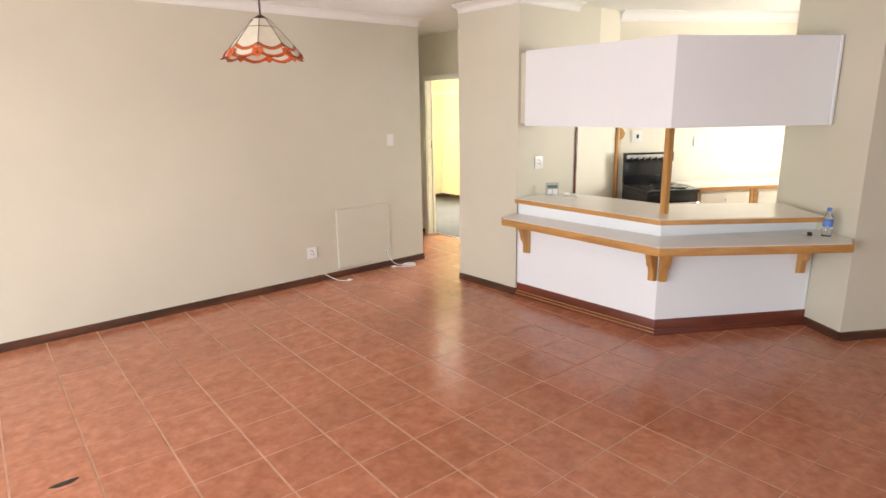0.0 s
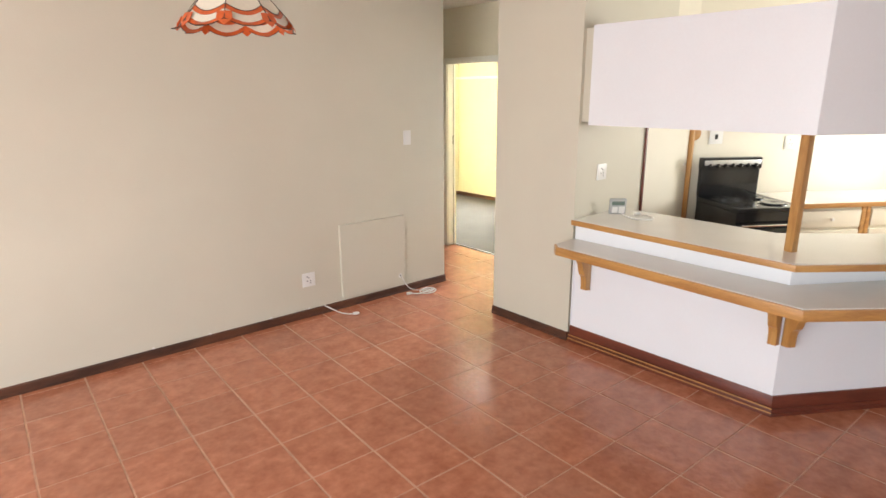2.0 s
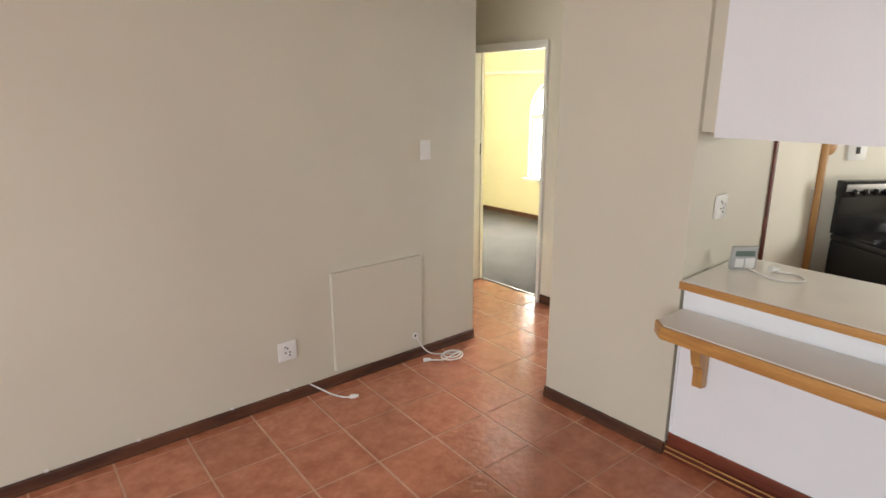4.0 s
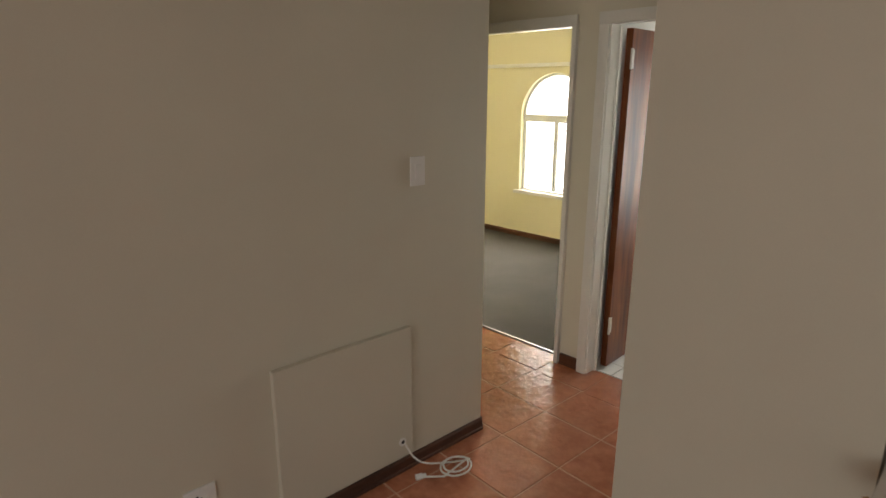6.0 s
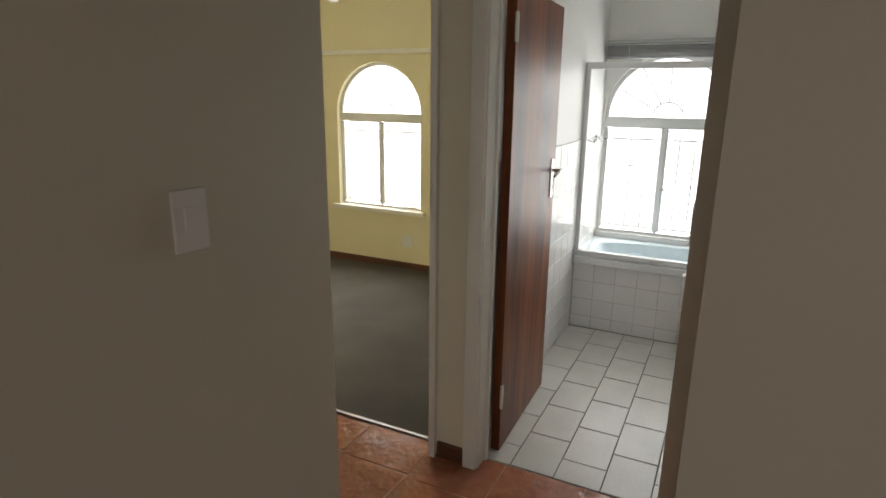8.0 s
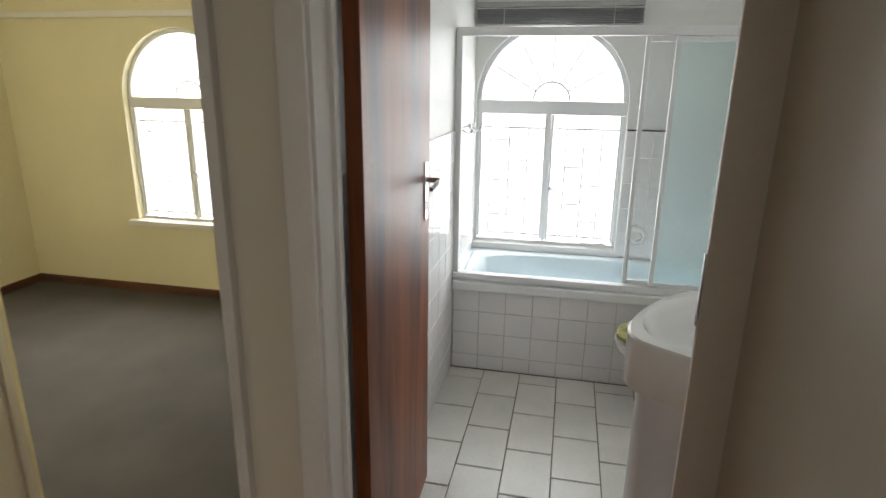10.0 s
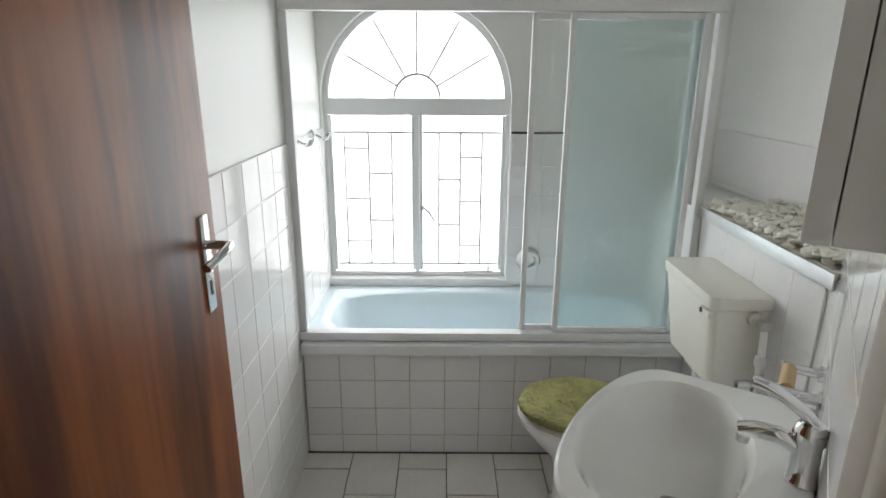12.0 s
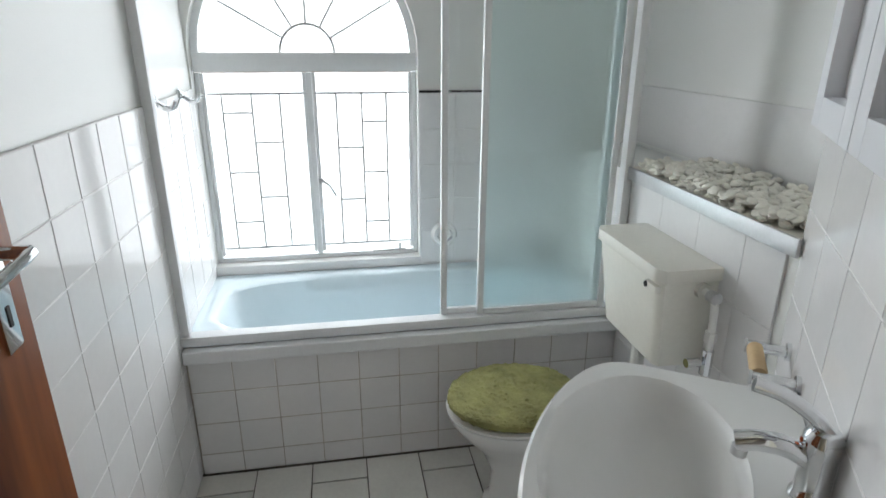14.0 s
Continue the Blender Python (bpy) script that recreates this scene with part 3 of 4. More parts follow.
cable("cable", "white cable with plug lying on the floor by the wall",
      spline([(2.93, 5.305, 0.07), (2.97, 5.28, 0.04), (3.02, 5.22, 0.008), (3.05, 5.15, 0.008), (3.08, 5.11, 0.012)]), (3.08, 5.11, 0.014))
loops = [(3.69, 5.262, 0.165), (3.74, 5.25, 0.07), (3.82, 5.23, 0.012)]
for i in range(14):
    a = i * 0.95
    loops.append((3.89 + (0.085 - 0.002 * i) * math.cos(a), 5.13 + (0.075 - 0.002 * i) * math.sin(a), 0.008 + 0.0018 * i))
cable("cable", "coiled white cable lying on the floor by the hatch board", spline(loops, 6) + [Vector((3.80, 5.12, 0.012)), Vector((3.72, 5.19, 0.012))], (3.70, 5.20, 0.014))


# ---- pendant lamp ----
def pendant(cx, cy, zr):
    lamp = thing("pendant_lamp", "leaded glass pendant lamp with white panels and orange scalloped border", "lamp", pose(cx, cy, zr))
    n, R, r0, H = 8, 0.285, 0.055, 0.265

    def at(f, k, out=0.0):
        """A place on the shade: f down from the crown, k round in panels."""
        a = 2 * math.pi * k / n + 0.2
        rad = r0 + (R - r0) * (f ** 0.95) + out
        i, frac = math.floor(k), k - math.floor(k)
        rad *= math.cos(math.pi / n) / math.cos(math.pi * (2 * frac - 1) / n) if f < 0.99 else 1.0
        return Vector((rad * math.cos(a), rad * math.sin(a), H * (1 - f)))

    def strip(top, bottom, k0, seg=8, thick=0.004):
        bm = bmesh.new()
        rows = []
        for i in range(seg + 1):
            s = i / seg
            t, b = top(s), bottom(s)
            rows.append([bm.verts.new(at(t, k0 + s)), bm.verts.new(at(b, k0 + s)), bm.verts.new(at(b, k0 + s, -thick)), bm.verts.new(at(t, k0 + s, -thick))])
        for p, q in zip(rows, rows[1:]):
            for i in range(4):
                bm.faces.new((p[i], p[(i + 1) % 4], q[(i + 1) % 4], q[i]))
        bm.faces.new(rows[0][::-1])
        bm.faces.new(rows[-1])
        return bm
    bow = lambda s: math.sin(math.pi * s)
    for k in range(n):
        part("glass_panel", strip(lambda s: 0.0, lambda s: 0.20, k), MILK, lamp)
        part("glass_panel", strip(lambda s: 0.21, lambda s: 0.62 + 0.12 * bow(s), k), MILK, lamp)
        part("orange_band", strip(lambda s: 0.625 + 0.12 * bow(s), lambda s: 0.70 + 0.11 * bow(s), k), ORANGE, lamp, "orange glass band")
        part("border_panel", strip(lambda s: 0.705 + 0.11 * bow(s), lambda s: 0.80 + 0.13 * bow(s), k), MILK, lamp)
        part("orange_band", strip(lambda s: 0.805 + 0.13 * bow(s), lambda s: 0.87 + 0.125 * bow(s), k), ORANGE, lamp, "orange glass band")
        part("drop", prism([(-0.03, 0.0), (0.03, 0.0), (0.035, -0.04), (0.0, -0.072), (-0.035, -0.04)], -0.002, 0.002,
                   m=Matrix.Translation(at(0.76, k, 0.003)) @ Matrix.Rotation(2 * math.pi * k / n + 0.2 + math.pi / 2, 4, "Z") @ Matrix.Rotation(radians(58), 4, "X")), ORANGE, lamp, "orange glass drop")
        part("came", tube([at(0, k, 0.001), at(0.5, k, 0.001), at(0.88, k, 0.001)], 0.0022, 6), LEAD, lamp, "dark lead strip")
        part("came", tube([at(0.205, k + s / 4, 0.001) for s in range(5)], 0.0018, 6), LEAD, lamp, "dark lead strip")
        part("came", tube([at(0.62 + 0.12 * bow(s / 8), k + s / 8, 0.001) for s in range(9)], 0.0018, 6), LEAD, lamp, "dark lead strip")
        part("came", tube([at(0.875 + 0.12 * bow(s / 8), k + s / 8, 0.001) for s in range(9)], 0.0024, 6), LEAD, lamp, "dark lead strip")
    part("cap", lathe([(0.052, H - 0.008), (0.048, H + 0.004), (0.02, H + 0.022), (0.008, H + 0.03)], 20), LEAD, lamp, "dark bronze cap")
    part("bulb_holder", rod((0, 0, H - 0.07), (0, 0, H), 0.018), LEAD, lamp)
    top = 2.6 - zr
    chain = part("chain", tube([(0, 0, H + 0.03), (0, 0, top - 0.03)], 0.0025, 6), LEAD, lamp, "dark chain with cord")
    z, i = H + 0.03, 0
    while z < top - 0.05:
        pts = [Vector((0.009 * math.cos(a) * (i % 2), 0.009 * math.cos(a) * (1 - i % 2), z + 0.018 + 0.02 * math.sin(a))) for a in [2 * math.pi * q / 10 for q in range(11)]]
        part("link", tube(pts, 0.0022, 5), LEAD, chain)
        z += 0.033
        i += 1
    part("ceiling_rose", lathe([(0.05, top), (0.05, top - 0.012), (0.03, top - 0.035), (0.006, top - 0.04)], 20), LEAD, lamp)
    return lamp


pendant(1.925, 4.17, 2.025)


# ---- serving counter ----
counter = thing("serving_counter", "white panelled serving counter with oak-edged cream tops", "counter")
Y0 = PY0 - 0.012
base_out = [(3.978, Y0), (CC[0] + 0.012, CC[1]), (SA[0] - 0.004, SA[1] - 0.004)]
ctr_in = [P2((SA[0], SA[1]), -0.004, 0.1), (CC[0] + 0.112, CC[1] + 0.05), (4.078, Y0)]
part("side_panel", prism([base_out[0], base_out[1], ctr_in[1], ctr_in[2]], 0.1, 0.862), PANEL, counter, smooth=False)
part("front_panel", prism([base_out[1], base_out[2], ctr_in[0], ctr_in[1]], 0.1, 0.862), PANEL, counter, smooth=False)
for i, (e, z0, z1) in enumerate(((0.0, 0.0, 0.118), (0.013, 0.0, 0.045), (0.022, 0.0, 0.022))):
    e *= 0.8
    q = [(base_out[0][0] - 0.006 - e, Y0), (base_out[1][0] - 0.008 - e, base_out[1][1] - 0.007 - e * 0.6), P2(base_out[2], 0, -0.008 - e)]
    b = [(base_out[0][0] + 0.05, Y0), (base_out[1][0] + 0.05, base_out[1][1] + 0.03), P2(base_out[2], 0, 0.04)]
    part("plinth", prism([q[0], q[1], b[1], b[0]], z0, z1, 0.003), PLINTH, counter, "dark red-brown stepped plinth")
    part("plinth", prism([q[1], q[2], b[2], b[1]], z0, z1 - 0.001 * i, 0.003), PLINTH, counter, "dark red-brown stepped plinth")
    if i:
        part("plinth_bead", tube([(q[0][0] - 0.001, q[0][1], z1 + 0.002), (q[1][0] - 0.001, q[1][1], z1 + 0.002)], 0.004, 6), OAK, counter, "pale beading line")
part("bead", tube([(base_out[0][0] - 0.004, Y0 - 0.006, 0.13), (base_out[0][0] - 0.004, Y0 - 0.006, 0.73)], 0.006, 6), PANEL, counter)
part("bead", tube([P2(base_out[2], -0.012, -0.005) + (0.13,), P2(base_out[2], -0.012, -0.005) + (0.73,)], 0.006, 6), PANEL, counter)

shelf_o = [(3.775, Y0), (3.725, Y0 - 0.05), (3.65, 2.115), (4.655, 1.27), (4.82, 1.31)]
shelf_i = [(SA[0] - 0.006, SA[1] - 0.006), (3.972, 2.282), (3.975, Y0)]
part("ledge", prism(shelf_o + shelf_i, 0.715, 0.76, 0.002), LAMINATE, counter, "cream laminate breakfast ledge", smooth=False)


def edging(pts, z0, z1, t, parent):
    for a, b in zip(pts, pts[1:]):
        m, length = along(a, b)
        part("edge_strip", box(-t * 0.4, -t, z0, length + t * 0.4, 0, z1, 0.004, m=m), OAK, parent, "varnished oak edge strip")


edging(shelf_o, 0.70, 0.756, 0.016, counter)
part("worktop", prism([(3.945, Y0), (3.885, 2.245), (4.79, 1.49), P2(SA, -0.003, 0.36), (4.53, 2.56), (4.55, Y0)], 0.864, 0.9, 0.002), LAMINATE, counter, "cream laminate worktop", smooth=False)
edging([(3.945, Y0), (3.885, 2.245), (4.775, 1.49)], 0.862, 0.897, 0.014, counter)


def bracket(p, d):
    """A scrolled bracket under the ledge: p on the panel, d pointing out."""
    prof = [(0, 0.70), (0.165, 0.70), (0.165, 0.678), (0.132, 0.662), (0.105, 0.62), (0.09, 0.57), (0.082, 0.545), (0.064, 0.53), (0.054, 0.50), (0.052, 0.43), (0, 0.42)]
    a = math.atan2(d[1], d[0])
    m = pose(p[0], p[1], 0, 0, 0, math.degrees(a)) @ Matrix(((1, 0, 0, 0), (0, 0, -1, 0.022), (0, 1, 0, 0), (0, 0, 0, 1)))
    part("bracket", prism(prof, 0, 0.044, 0.004, m=m), OAKUP, counter, "scrolled oak bracket")


bracket((3.975, 3.515), (-1, 0))
bracket((3.972, 2.312), (-1, 0))
bracket(P2(CC, 0.03, 0), (-N.x, -N.y))
bracket(P2(CC, 1.16, 0), (-N.x, -N.y))
post = thing("timber_post", "square oak post between worktop and bulkhead", "post", pose(4.135, 2.355, 0.9, 0, 0, -16))
part("shaft", box(-0.023, -0.023, 0, 0.023, 0.023, 0.628, 0.004), OAKUP, post)

hood = tagged(new("bulkhead"), "white boxed bulkhead hanging over the serving counter", "bulkhead", kind="structure")
HO = [(3.985, 3.595), (3.985, 2.275), P2(SA, -0.004, -0.02)]
HI = [P2(SA, -0.004, 0.30), (4.30, 2.44), (4.30, 3.595)]
part("side_panel", prism([HO[0], HO[1], HI[1], HI[2]], 1.53, 2.145, 0.003), PANEL, hood, smooth=False)
part("front_panel", prism([HO[1], HO[2], HI[0], HI[1]], 1.5305, 2.1445, 0.003), PANEL, hood, smooth=False)
part("hanger", prism([(4.0, 3.60), (4.3, 3.60), (4.3, PY0), (4.0, PY0)], 1.55, 2.13), BEIGE, hood, smooth=False)
part("end_bead", box(-0.008, -0.012, 1.53, 0.008, 0.004, 2.145, 0.003, m=pose(*P2(HO[2], -0.02, -0.008), 0, 0, 0, -33)), PANEL, hood)

# ---- things on the counter ----
dev = thing("alarm_keypad", "grey alarm keypad leaning on the worktop", "keypad", pose(4.33, 3.55, 0.9, 8, 0, -42))
part("body", box(-0.058, -0.012, 0.0, 0.058, 0.012, 0.112, 0.005), GREY, dev)
part("display", box(-0.045, -0.0145, 0.068, 0.045, -0.0115, 0.095, 0.001), SCREEN, dev, "dark green display")
part("keys", box(-0.04, -0.0145, 0.012, 0.0, -0.0115, 0.055, 0.001), PLASTIC, dev, "pale key field")
part("flap", box(0.006, -0.017, 0.008, 0.05, -0.0115, 0.058, 0.002), PLASTIC, dev)
cable("cable", "thin white cord lying on the worktop", spline([(4.33, 3.51, 0.906), (4.28, 3.44, 0.905), (4.25, 3.34, 0.905), (4.32, 3.27, 0.905), (4.40, 3.33, 0.905), (4.38, 3.42, 0.905)]), (4.36, 3.43, 0.914))

bottle = thing("water_bottle", "small clear plastic water bottle with blue label and cap", "bottle", pose(4.785, 1.46, 0.76))
part("bottle_body", lathe([(0.024, 0), (0.031, 0.004), (0.032, 0.05), (0.030, 0.06), (0.032, 0.07), (0.032, 0.125), (0.027, 0.145), (0.014, 0.17), (0.0125, 0.185)], 24), WATER, bottle)
part("wrapper", lathe([(0.0325, 0.072), (0.0328, 0.073), (0.0328, 0.12), (0.0325, 0.121)], 24), BLUE, bottle, "blue paper label")
part("bottle_cap", lathe([(0.015, 0.183), (0.0155, 0.186), (0.0155, 0.203), (0.013, 0.206)], 20), BLUE, bottle, "blue screw cap")
keys = thing("key_bunch", "small bunch of keys lying on the ledge", "keys", pose(4.74, 1.56, 0.762, 0, 0, 30))
part("ring", tube([(0.016 * math.cos(a), 0.016 * math.sin(a), 0.004) for a in [2 * math.pi * q / 16 for q in range(17)]], 0.0018, 6), STEEL, keys)
for i, a in enumerate((20, 75, 150)):
    m = pose(0, 0, 0.002 + 0.003 * i, 0, 0, a)
    bm = lathe([(0.011, 0), (0.011, 0.002)], 14, m=m @ Matrix.Translation((0.026, 0, 0)))
    box(0.034, -0.004, 0, 0.068, 0.004, 0.002, bm=bm, m=m)
    part("key", bm, STEEL, keys)
part("fob", box(-0.04, -0.016, 0.0, -0.012, 0.012, 0.026, 0.006), DARK, keys, "dark leather fob")

# ---- kitchen ----
cup = thing("tall_cupboard", "white tall cupboard with oak edges beside the stove", "cupboard")
part("door", box(4.827, PY0 - 0.016, 0.06, 5.489, PY0 - 0.002, 2.1, 0.002), KITCHEN, cup, smooth=False)
part("edge_strip", box(4.808, PY0 - 0.018, 0.0, 4.826, PY0 - 0.002, 2.12, 0.003), PLINTH, cup, "dark wooden edge strip")
part("edge_strip", box(5.497, PY0 - 0.05, 0.0, 5.52, PY0 - 0.004, 2.12, 0.003), OAKUP, cup, "oak edge strip")
part("knob", rod((5.44, PY0 - 0.03, 1.15), (5.44, PY0 - 0.014, 1.15), 0.007), PLASTIC, cup)

SM = pose(5.15, 3.04, 0, 0, 0, -33.5)      # stove's front left foot; x along its front, y to the back
stove = thing("electric_stove", "black freestanding electric stove with coil plates and raised control panel", "stove", SM)
part("body", box(0, 0.02, 0.05, 0.52, 0.56, 0.86, 0.006), BLACK, stove)
part("oven_door", box(0.015, -0.01, 0.16, 0.505, 0.018, 0.74, 0.006), BLACK, stove)
part("oven_handle", tube(spline([(0.05, -0.01, 0.77), (0.06, -0.045, 0.775), (0.46, -0.045, 0.775), (0.47, -0.01, 0.77)]), 0.009), CHROME, stove, "chrome oven rail")
part("drawer", box(0.015, -0.006, 0.06, 0.505, 0.018, 0.15, 0.004), BLACK, stove)
part("hob", box(-0.005, -0.005, 0.862, 0.525, 0.56, 0.898, 0.01), BLACK, stove)
for x, y, r in ((0.14, 0.14, 0.075), (0.38, 0.14, 0.09), (0.14, 0.38, 0.09), (0.38, 0.38, 0.075)):
    h = part("hot_plate", lathe([(r + 0.012, 0), (r + 0.012, 0.006), (r, 0.008), (r, 0.014), (0.02, 0.015), (0.01, 0.011)], 28, m=pose(x, y, 0.898)), BLACK, stove)
    part("trim_ring", lathe([(r + 0.016, 0), (r + 0.017, 0.004), (r + 0.012, 0.0045), (r + 0.0125, 0)], 28, m=pose(x, y, 0.8985)), CHROME, h, "bright trim ring")
part("splashback", box(0.0, 0.535, 0.898, 0.52, 0.575, 1.12, 0.006), BLACK, stove)
part("control_panel", box(-0.003, 0.515, 1.12, 0.523, 0.58, 1.215, 0.01), BLACK, stove)
part("control_fascia", box(0.01, 0.511, 1.155, 0.51, 0.5165, 1.195, 0.001), STEEL, stove, "brushed silver fascia")
for i in range(7):
    k = part("knob", rod((0.06 + i * 0.067, 0.512, 1.150), (0.06 + i * 0.067, 0.487, 1.148), 0.019, 16, r2=0.016), BLACK, stove)
    part("pointer", box(0.058 + i * 0.067, 0.4855, 1.148, 0.062 + i * 0.067, 0.4875, 1.164), PLASTIC, k)

KM = pose(*P2((5.15, 3.04), 0.56, 0.10), 0, 0, 0, -33.5)
for i in range(2):
    u = thing("kitchen_base_unit", "cream kitchen base unit with oak trim and drawer", "cabinet", KM @ Matrix.Translation((0.62 * i, 0, 0)), "base units along the kitchen wall")
    part("body", box(0, 0.02, 0.1, 0.615, 0.48, 0.86), KITCHEN, u, smooth=False)
    part("plinth", box(0, 0.06, 0, 0.615, 0.45, 0.099), PLINTH, u)
    d = part("drawer", box(0.045, 0.0, 0.70, 0.57, 0.019, 0.835, 0.004), KITCHEN, u)
    part("knob", lathe([(0.006, 0), (0.006, 0.012), (0.014, 0.016), (0.012, 0.024), (0.004, 0.026)], 14, m=pose(0.31, 0.0, 0.768, 90)), PLASTIC, d)
    d = part("door", box(0.045, 0.0, 0.13, 0.57, 0.019, 0.675, 0.004), KITCHEN, u)
    part("knob", lathe([(0.006, 0), (0.006, 0.012), (0.014, 0.016), (0.012, 0.024), (0.004, 0.026)], 14, m=pose(0.5, 0.0, 0.6, 90)), PLASTIC, d)
    for x in (0.0, 0.578):
        part("stile", box(x + 0.002, 0.004, 0.1, x + 0.036, 0.0195, 0.858, 0.002), OAK, u, "oak stile")
kt = thing("kitchen_worktop", "cream worktop with oak front edge on the base units", "worktop", KM)
part("slab", box(-0.02, -0.01, 0.864, 1.24, 0.50, 0.9, 0.003), LAMINATE, kt, smooth=False)
part("edge_strip", box(-0.02, -0.026, 0.862, 1.24, -0.0105, 0.898, 0.004), OAK, kt, "oak edge strip")


def on_kitchen_wall(u, z):
    x, y = P2(KB0, u, 0)
    return pose(x, y, z, 0, 0, math.degrees(math.atan2(D.y, D.x)))


iso = thing("isolator_switch", "white stove isolator switch above the stove", "switch", on_kitchen_wall(0.25, 1.37))
part("plate", box(-0.06, -0.012, -0.06, 0.06, 0, 0.06, 0.004), PLASTIC, iso)
part("rocker", box(-0.012, -0.018, -0.02, 0.012, -0.011, 0.02, 0.002), DARK, iso, "dark rocker")
socket(on_kitchen_wall(0.95, 1.31), "white wall socket above the kitchen worktop")
board = thing("wooden_disc", "round turned wooden board hanging on the kitchen wall", "board", on_kitchen_wall(0.05, 1.40))
part("disc", lathe([(0.055, 0), (0.06, 0.005), (0.058, 0.014), (0.04, 0.018), (0.005, 0.018)], 24, m=pose(0, 0, 0, 90)), OAK, board)

# ---- bathroom ----
RIM = 0.53
BX0, BX1 = 7.0, WX - 0.003
by0, by1 = RY + 0.004, BY - 0.004


def bath_mesh():
    """A rim with a rounded hollow let into it."""
    bm = bmesh.new()
    n = 48
    cx, cy = (BX0 + BX1) / 2, (by0 + by1) / 2
    rings = []

    def sup(hx, hy, z, e=4.0, dy=0.0):
        out = []
        for i in range(n):
            a = 2 * math.pi * i / n
            c, s = math.cos(a), math.sin(a)
            out.append((cx + hx * math.copysign(abs(c) ** (2 / e), c), cy + dy + hy * math.copysign(abs(s) ** (2 / e), s), z))
        return out
    hx, hy = (BX1 - BX0) / 2, (by1 - by0) / 2
    loops = [sup(hx, hy, RIM - 0.03, 60), sup(hx, hy, RIM, 60), sup(hx - 0.06, hy - 0.06, RIM, 4.0), sup(hx - 0.075, hy - 0.075, RIM - 0.012, 3.8),
             sup(hx - 0.095, hy - 0.11, RIM - 0.1, 3.8), sup(hx - 0.13, hy - 0.22, RIM - 0.3, 3.6), sup(hx - 0.17, hy - 0.30, RIM - 0.38, 3.2), sup(0.05, 0.2, RIM - 0.39, 2.5)]
    for lp in loops:
        rings.append([bm.verts.new(p) for p in lp])
    for p, q in zip(rings, rings[1:]):
        for i in range(n):
            bm.faces.new((p[i], p[(i + 1) % n], q[(i + 1) % n], q[i]))
    bm.faces.new(rings[-1])
    return bm


bath = thing("bathtub", "pale blue-white built-in bathtub", "bathtub")
part("tub", bath_mesh(), ENAMEL, bath)
part("waste", lathe([(0.03, 0), (0.028, 0.004), (0.01, 0.003)], 20, m=pose(7.31, 4.0, RIM - 0.389)), CHROME, bath, "chrome waste")
part("overflow", lathe([(0.035, 0), (0.034, 0.006), (0.02, 0.01)], 20, m=pose(7.31, 3.80, RIM - 0.12, -80)), CHROME, bath, "chrome overflow")

ss = thing("shower_screen", "white framed bath screen with sliding aqua frosted glass", "shower screen")
SX = 7.02
TOPZ = 1.818
part("bottom_rail", box(SX - 0.035, by0, RIM + 0.001, SX + 0.015, by1, RIM + 0.035, 0.004), ALU, ss)
part("top_rail", box(SX - 0.025, by0, TOPZ - 0.04, SX + 0.02, by1, TOPZ, 0.004), ALU, ss)
for y in (by1 - 0.03, by0):
    part("wall_channel", box(SX - 0.022, y, RIM + 0.036, SX + 0.018, y + 0.03, TOPZ - 0.041, 0.003), ALU, ss)


def slider(y0, y1, x, material, label):
    p = part("sliding_panel", box(x - 0.004, y0 + 0.02, RIM + 0.06, x + 0.001, y1 - 0.02, TOPZ - 0.065), material, ss, label, smooth=False)
    p.visible_shadow = False
    for a, b in ((y0, y0 + 0.022), (y1 - 0.022, y1)):
        part("stile", box(x - 0.012, a, RIM + 0.038, x + 0.008, b, TOPZ - 0.043, 0.003), ALU, p)
    for a, b in ((RIM + 0.038, RIM + 0.06), (TOPZ - 0.065, TOPZ - 0.043)):
        part("rail", box(x - 0.011, y0 + 0.023, a, x + 0.007, y1 - 0.023, b, 0.002), ALU, p)


slider(3.80, 4.285, SX - 0.012, FROST, "frosted aqua glass panel")
slider(3.82, 4.415, SX + 0.01, CLEAR, "clear glass panel")

riser = thing("shower_set", "chrome shower rail with hand shower on the window wall", "shower")
part("rail", rod((7.57, 4.02, 1.15), (7.57, 4.02, 1.85), 0.01), CHROME, riser)
for z in (1.17, 1.83):
    part("bracket", rod((7.57, 4.02, z), (WX, 4.02, z), 0.012), CHROME, riser)
part("hand_shower", lathe([(0.012, 0), (0.014, 0.1), (0.045, 0.13), (0.045, 0.15), (0.03, 0.155)], 20, m=pose(7.55, 4.02, 1.70, 0, -35)), CHROME, riser)
part("hose", tube(spline([(7.55, 4.02, 1.70), (7.5, 4.06, 1.4), (7.54, 4.1, 1.1), (7.58, 4.04, 0.95)]), 0.007), STEEL, riser)
part("mixer", rod((7.54, 3.93, 0.93), (7.54, 4.13, 0.93), 0.022, 16), CHROME, riser)
soap = thing("soap_dish", "white ceramic soap dish on the tiles by the bath", "soap dish", pose(WX - 0.012, 4.30, 0.68))
part("dish", lathe([(0.055, 0), (0.06, 0.01), (0.05, 0.035), (0.035, 0.04), (0.03, 0.02)], 24, m=pose(0, 0, 0, 0, -90)), CERAMIC, soap)
part("grip", tube(spline([(-0.035, -0.03, -0.012), (-0.06, 0, -0.02), (-0.035, 0.03, -0.012)]), 0.006), STEEL, soap)

